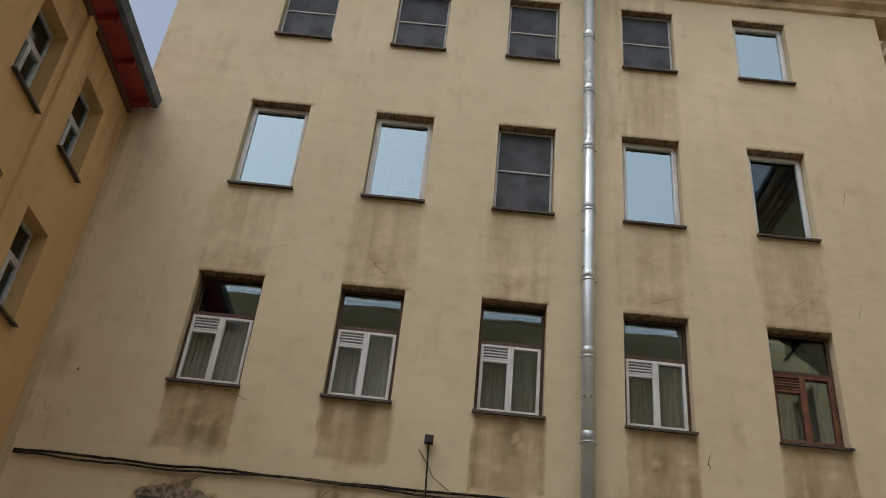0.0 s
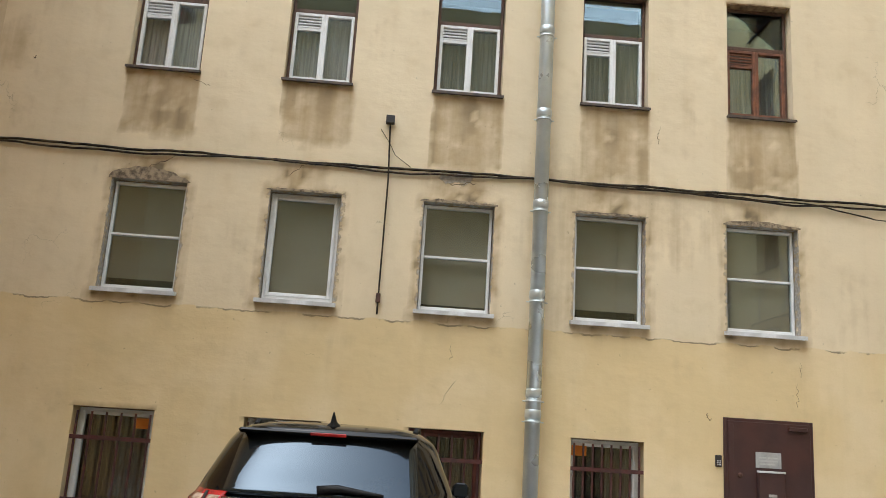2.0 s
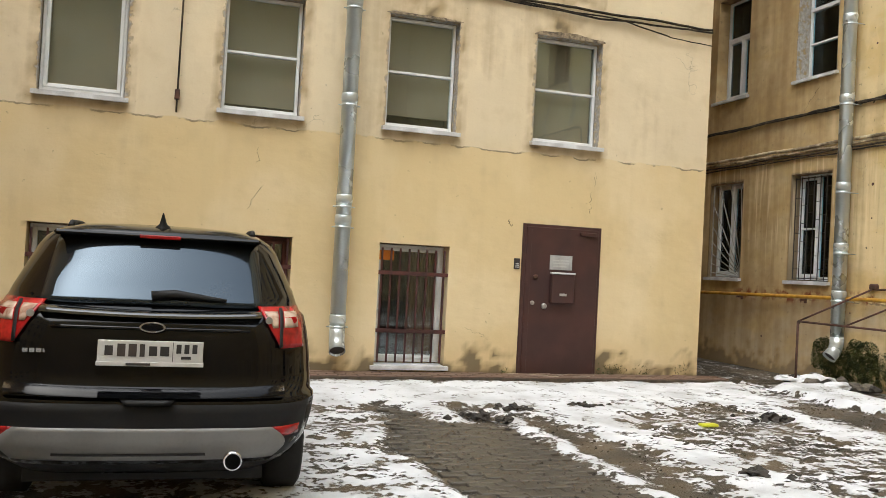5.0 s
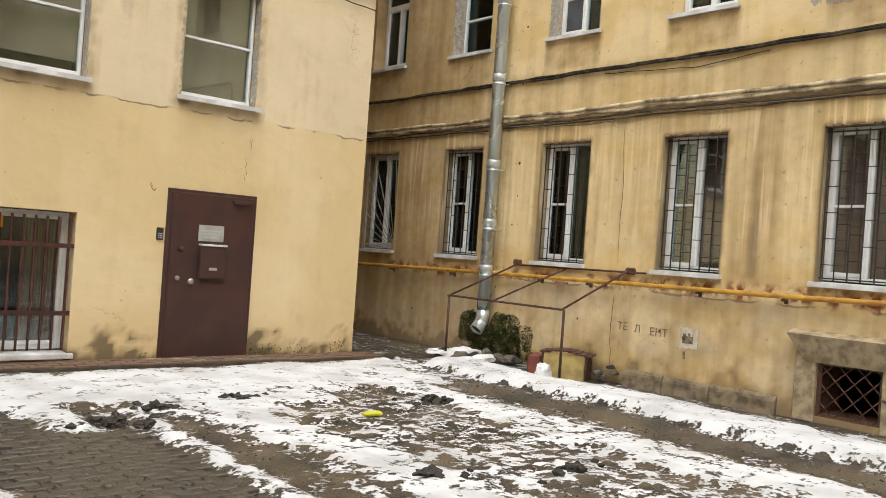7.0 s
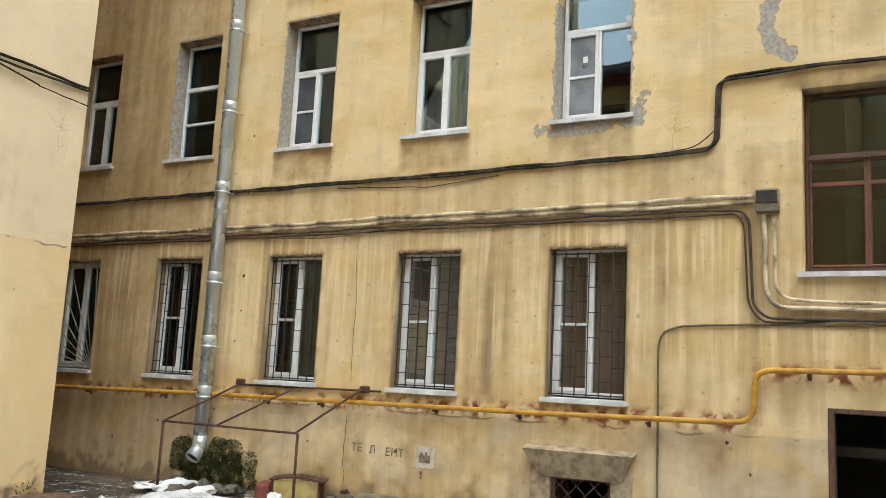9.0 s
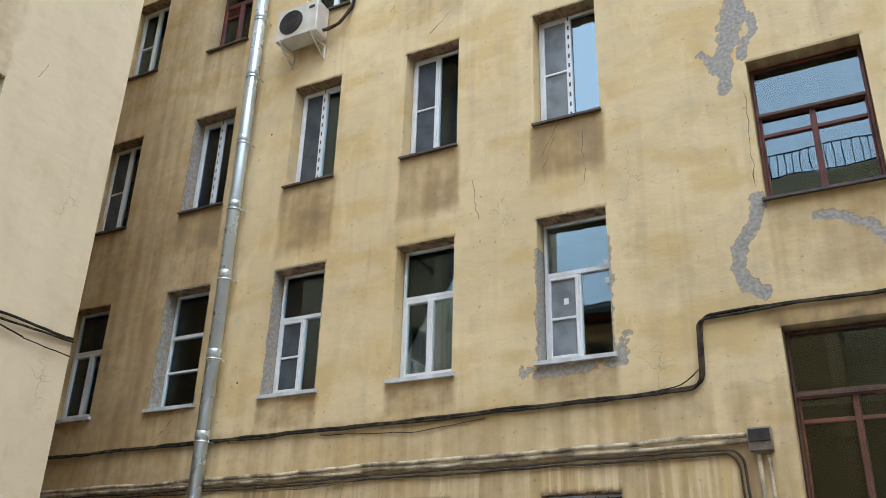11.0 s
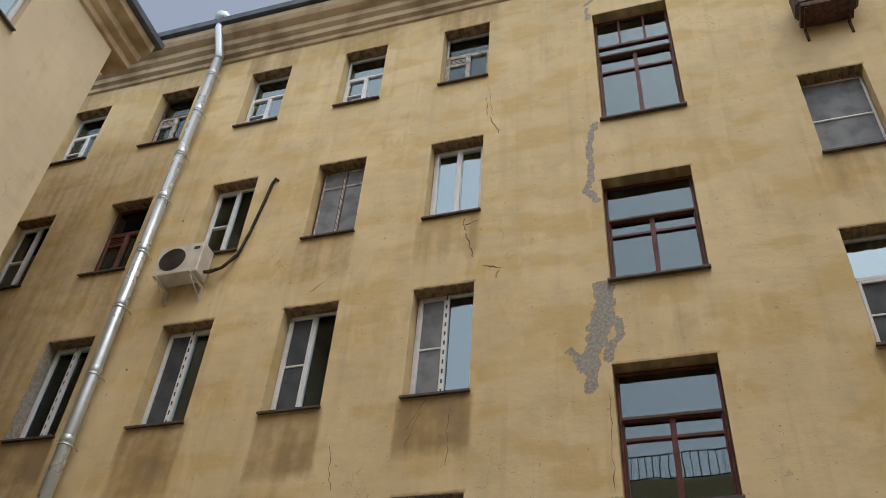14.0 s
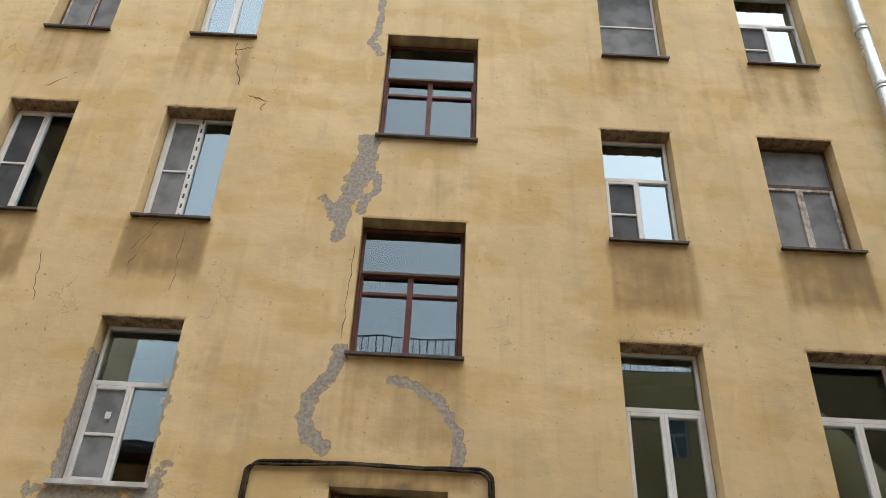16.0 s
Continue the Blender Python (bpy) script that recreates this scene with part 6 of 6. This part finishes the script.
part("bumper_top", shoulder(0.70, -0.045, 0.735, 0.02, 0.70, 0.02), POLISH, car, "polished top of the bumper that mirrors the sky")
part("tailgate_shoulder", shoulder(1.105, -0.035, 1.138, 0.03, 0.56, 0.015), POLISH, car)
part("loading_handle", rear_patch(0.655, 0.69, lambda z: -0.11 - (z - 0.655), lambda z: 0.11 + (z - 0.655), 0.034, 2, 6), CAR_PLASTIC, car)
for s in (-1, 1):
    def span(a, b, s=s):
        fa, fb = (lambda z: s * a(z)), (lambda z: s * b(z))
        return (fa, fb) if s > 0 else (fb, fa)
    inner = lambda z: 0.55 + 0.12 * (1.15 - z) / 0.2
    lamp = part("tail_light", rear_patch(0.945, 1.165, *span(inner, pt(0.815)), 0.014, 8, 12), LENS_RED, car, "red and clear tail light")
    part("reversing_lens", rear_patch(1.055, 1.14, *span(lambda z: inner(z) + 0.02, pt(0.655)), 0.02, 4, 4), LENS_CLEAR, lamp)
    part("indicator_lens", rear_patch(1.055, 1.14, *span(pt(0.69), pt(0.775)), 0.02, 4, 4), LENS_CLEAR, lamp)
    part("lamp_gap", rear_patch(0.95, 1.16, *span(pt(0.663), pt(0.682)), 0.024, 4, 2), CAR_PLASTIC, lamp)
    for x, zz, mm in ((0.6, 1.095, STEEL), (0.745, 1.095, LENS_RED)):
        part("bulb", tube(bmesh.new(), [(s * x, rear_y(x, zz) - 0.021, zz), (s * x, rear_y(x, zz) - 0.028, zz)], 0.02, 10), mm, lamp)
    part("reflector", rear_patch(0.475, 0.53, *span(lambda z: 0.635 + 0.4 * (0.53 - z), pt(0.80)), 0.014, 3, 6), LENS_RED, car, "red bumper reflector")
    part("roof_rail", tube(bmesh.new(), [(s * 0.52, 0.75, 1.56), (s * 0.53, 0.9, 1.59), (s * 0.54, 1.4, 1.6), (s * 0.54, 2.0, 1.58), (s * 0.53, 2.2, 1.54)], 0.017, 8), CAR_PLASTIC, car)
    mir = part("wing_mirror", soft_boxes((0.86, 1.0, 2.7, 2.84, 1.07, 1.2), r=0.035) if s > 0 else soft_boxes((-1.0, -0.86, 2.7, 2.84, 1.07, 1.21), r=0.035), CAR_PAINT, car)
    part("mirror_glass", boxes((s * 0.93 - 0.055, s * 0.93 + 0.055, 2.694, 2.699, 1.09, 1.19)), CAR_GLASS, mir)
    part("mirror_arm", soft_boxes((min(s * 0.8, s * 0.92), max(s * 0.8, s * 0.92), 2.74, 2.8, 1.09, 1.13)), CAR_PLASTIC, mir)
    for y in (0.88, 3.57):
        wheel = part("wheel", tube(bmesh.new(), [(s * 0.66, y, 0.345), (s * 0.68, y, 0.345), (s * 0.86, y, 0.345), (s * 0.885, y, 0.345)], [0.31, 0.345, 0.345, 0.31], 28), TYRE, car, "black tyre")
        part("rim", tube(bmesh.new(), [(s * 0.86, y, 0.345), (s * 0.89, y, 0.345)], [0.23, 0.22], 20), SILVER, wheel)
    bm = bmesh.new()
    for y0, y1 in ((0.75, 1.35), (1.4, 2.2), (2.24, 2.9)):
        v = []
        for y, z in ((y0, 1.17), (y1, 1.17), (min(y1, 2.55), 1.43), (y0, 1.43)):
            v.append(bm.verts.new((s * (shape_at(z)[1] + 0.006), y, z)))
        bm.faces.new(v)
    part("side_windows", bm, CAR_GLASS, car)
part("spoiler", soft_boxes((-0.55, 0.55, 0.355, 0.62, 1.507, 1.537), r=0.012), CAR_PAINT, car)
part("brake_light", soft_boxes((-0.11, 0.11, 0.343, 0.36, 1.51, 1.53), r=0.004), LENS_RED, car, "red high brake light")
fin = bmesh.new()
tube(fin, [(0, 0.62, 1.555), (0, 0.62, 1.585), (0, 0.61, 1.6), (0, 0.585, 1.635), (0, 0.57, 1.665)], [0.045, 0.042, 0.022, 0.012, 0.004], 10)
part("antenna_fin", fin, CAR_PLASTIC, car)
part("underbody", soft_boxes((-0.62, 0.62, 0.25, 4.2, 0.2, 0.5)), CAR_PLASTIC, car)
wz = [(-0.02, 1.2), (0.1, 1.215), (0.3, 1.195), (0.37, 1.19)]
part("rear_wiper", tube(bmesh.new(), [(x, rear_y(x, z) - 0.03, z) for x, z in wz], [0.028, 0.024, 0.014, 0.008], 8), CAR_PLASTIC, car)
plate = part("number_plate", soft_boxes((-0.26, 0.26, -0.005, 0.01, 0.865, 0.977), r=0.003), PLATE, car, "white number plate with dark bars")
plate.location.y = 0.005
for x0, x1, z0, z1 in ((-0.225, -0.185, 0.9, 0.95), (-0.165, -0.125, 0.895, 0.96), (-0.11, -0.07, 0.895, 0.96), (-0.055, -0.03, 0.895, 0.96), (-0.01, 0.03, 0.9, 0.95), (0.045, 0.09, 0.9, 0.95), (0.125, 0.15, 0.915, 0.962), (0.165, 0.19, 0.915, 0.962), (0.205, 0.23, 0.915, 0.962), (0.15, 0.2, 0.885, 0.9)):
    part("character_bar", boxes((x0, x1, -0.007, -0.005, z0, z1)), IRON_BLACK, plate)
part("divider", boxes((0.107, 0.11, -0.007, -0.005, 0.87, 0.972)), IRON_BLACK, plate)
part("plate_holder", soft_boxes((-0.265, 0.265, -0.002, 0.03, 0.845, 0.868), r=0.003), PLATE, car)
part("holder_bar", boxes((-0.12, 0.0, -0.004, -0.002, 0.85, 0.862)), IRON_BLACK, car)
bd = bmesh.new()
tube(bd, [(0, 0.0, 0), (0, 0.012, 0)], 1.0, 24)
for v in bd.verts:
    v.co = Vector((v.co.x * 0.065, v.co.y + 0.028, 1.045 + v.co.z * 0.028))
badge = part("badge", bd, CHROME, car, "plain oval badge")
bd = bmesh.new()
tube(bd, [(0, 0.0, 0), (0, 0.006, 0)], 1.0, 24)
for v in bd.verts:
    v.co = Vector((v.co.x * 0.055, v.co.y + 0.024, 1.045 + v.co.z * 0.021))
part("badge_face", bd, CAR_PAINT, badge)
for k in range(4):
    part("name_bar", boxes((-0.62 + 0.032 * k, -0.595 + 0.032 * k, rear_y(0.58, 0.9) - 0.012, rear_y(0.58, 0.9), 0.9, 0.92)), CHROME, car)
part("exhaust_tip", tube(bmesh.new(), [(0.44, -0.06, 0.365), (0.44, 0.25, 0.365)], 0.047, 24), CHROME, car, "round chrome exhaust tip")
# black disc on the closed tip, painted as the shaded hollow of the pipe
part("exhaust_hole", tube(bmesh.new(), [(0.44, -0.0625, 0.365), (0.44, -0.05, 0.365)], 0.04, 24), surface("exhaust_hollow_shade", (0.004, 0.004, 0.004), (0.006, 0.006, 0.006), 5, 1.0, bump=0, spec=0.0), car)

# ---- pavers where the ground is bare ----
pm = mesh_of(soft_boxes((-0.097, 0.097, -0.047, 0.047, -0.02, 0.014), r=0.006), "paver", PAVER)
rnd = random.Random(3)
made = 0
for j in range(40):
    for i in range(12):
        x, y = 1.35 + 0.2 * i + (0.1 if j % 2 else 0), 4.6 + 0.1 * j
        if made < 300 and snow_cover(x, y) < 0.2 and 1.2 < x < 3.2:
            o = new("paver", pm)
            o.parent = ground
            o.matrix_world = pose(x, y, 0.0 + rnd.uniform(-0.004, 0.004), rnd.uniform(-1, 1), rnd.uniform(-1, 1), rnd.uniform(-1.5, 1.5))
            made += 1

# ---- loose grit on the bare ground ----
rnd = random.Random(31)
gv, gf = [], []
for _ in range(9000):
    x, y = rnd.uniform(1.0, 8.0), rnd.uniform(3.6, 9.4)
    if snow_cover(x, y) > 0.42 or noise.noise((x * 1.7, y * 1.7, 4.0)) < rnd.uniform(-0.5, 0.4):
        continue
    r = 0.006 + 0.014 * rnd.random() ** 3
    b = len(gv)
    gv += [(x - r, y, 0.016), (x, y - r * rnd.uniform(0.6, 1.2), 0.016), (x + r, y, 0.016), (x, y + r * rnd.uniform(0.6, 1.2), 0.016), (x + rnd.uniform(-r, r) * 0.5, y, 0.016 + r * rnd.uniform(0.5, 1.1))]
    gf += [(b, b + 1, b + 4), (b + 1, b + 2, b + 4), (b + 2, b + 3, b + 4), (b + 3, b, b + 4), (b + 3, b + 2, b + 1, b)]
me = bpy.data.meshes.new("grit")
me.from_pydata(gv, [], gf)
me.materials.append(surface("mixed_grit", (0.03, 0.025, 0.02), (0.17, 0.135, 0.095), 14, 0.9, bump=0.3))
tagged(new("grit", me), "loose dark grit and crumbs over the bare paving", "grit", kind="stuff")

# ---- hairline cracks and knocked spots in the render ----
CRACK = surface("open_crack", (0.11, 0.08, 0.048), (0.20, 0.145, 0.085), 9, 0.95)
def crack(m, u, z, du, dz, seed, r=0.006):
    rnd = random.Random(seed)
    pts, k = [], 9
    for i in range(k + 1):
        t = i / k
        pts.append((u + du * t + rnd.uniform(-0.022, 0.022), -0.001, z + dz * t + rnd.uniform(-0.02, 0.02)))
    rad = [r * rnd.uniform(0.35, 1.2) for _ in pts]
    rad[0] = rad[-1] = 0.001
    return pts, rad


def crack_set(owner, m, rows, extra=()):
    for i, (u, z, du, dz, r) in enumerate(rows):
        pts, rad = crack(m, u, z, du, dz, i + 7, r * 0.7)
        o = part("crack", tube(bmesh.new(), pts, rad, 5), CRACK)
        o.parent = owner


north, east = bpy.data.objects["wall_north"], bpy.data.objects["wall_east"]
crack_set(north, MA, [(0.85, 2.05, 0.18, 0.3, 0.006), (0.95, 2.6, 0.0, 0.2, 0.004), (5.6, 2.3, 0.0, 0.3, 0.005), (5.65, 2.7, 0.0, 0.2, 0.004), (4.35, 2.15, 0.06, -0.1, 0.014),
                      (-1.3, 8.3, 0.5, 0.15, 0.006), (-1.2, 8.55, 0.25, -0.2, 0.006), (3.0, 8.3, 0.5, 0.2, 0.005), (5.0, 8.4, 0.4, 0.3, 0.005), (0.9, 8.3, -0.3, 0.25, 0.005), (-5.0, 6.4, 0.0, -0.08, 0.013), (6.1, 8.4, 0.1, 0.3, 0.005), (6.2, 10.5, 0.1, 0.35, 0.005), (-1.4, 4.95, 0.3, 0.25, 0.008), (-3.3, 4.9, 0.35, 0.2, 0.01), (0.75, 5.0, 0.4, 0.05, 0.012), (3.7, 6.1, 0.0, -0.25, 0.006), (-2.9, 6.25, 0.3, -0.1, 0.006)])
crack_set(east, MB, [(6.4, 11.3, 0.05, -0.35, 0.016), (6.38, 11.1, 0.3, 0.08, 0.012), (6.45, 10.95, 0.14, -0.55, 0.014), (6.73, 10.23, 0.29, -0.1, 0.01), (6.98, 10.1, -0.05, -0.15, 0.01), (6.67, 14.24, 0.05, -0.6, 0.01), (6.75, 13.6, 0.2, -0.5, 0.01), (8.42, 7.85, -0.03, -1.3, 0.008), (4.75, 7.55, 0.12, -0.7, 0.01), (6.0, 7.9, -0.2, -0.55, 0.007), (6.35, 7.95, 0.03, -0.9, 0.005), (4.0, 10.2, 0.4, 0.35, 0.008), (6.05, 8.05, -0.25, -0.45, 0.006), (-0.1, 4.6, -0.35, -0.35, 0.008), (6.7, 14.5, 0.1, -0.9, 0.006), (3.0, 3.55, 0.0, -2.0, 0.006), (2.97, 1.2, 0.03, -1.0, 0.007)])
rnd = random.Random(21)
for k in range(22):
    u, z = rnd.uniform(0.95, 1.15) if k < 10 else rnd.uniform(-1.5, 8.0), rnd.uniform(2, 16) if k < 10 else rnd.uniform(0.5, 1.25)
    bm = bmesh.new()
    bmesh.ops.create_icosphere(bm, subdivisions=1, radius=rnd.uniform(0.012, 0.026))
    for v in bm.verts:
        v.co.y *= 0.3
        v.co *= 1 + 0.4 * noise.noise(v.co * 60 + Vector((k, 0, 0)))
        v.co += Vector((u, 0, z))
    o = part("knocked_spot", bm, RUST if k % 3 else CRACK)
    o.parent = east

# ---- brick strip along the foot of the north wall ----
strip = solid("pavement_strip", boxes((-5.6, 7.7, -0.5, 0.02, -0.05, 0.036)), surface("sandy_joint", (0.06, 0.048, 0.036), (0.11, 0.085, 0.06), 9, 0.9, bump=0.5), MA, "narrow brown brick strip along the foot of the wall", "pavement", kind="structure")
BRICK = surface("brown_paving_brick", (0.15, 0.088, 0.058), (0.085, 0.06, 0.045), 2.2, 0.75, bump=0.5)
bm_ = mesh_of(soft_boxes((-0.118, 0.118, -0.056, 0.056, -0.03, 0.012), r=0.007), "brick", BRICK)
rnd = random.Random(8)
for j in range(4):
    for i in range(54):
        o = new("brick", bm_)
        o.parent = strip
        o.matrix_local = pose(-5.45 + 0.245 * i + (0.12 if j % 2 else 0), -0.43 + 0.12 * j, 0.036 + rnd.uniform(-0.004, 0.005), rnd.uniform(-1.2, 1.2), rnd.uniform(-1, 1), rnd.uniform(-1.5, 1.5))
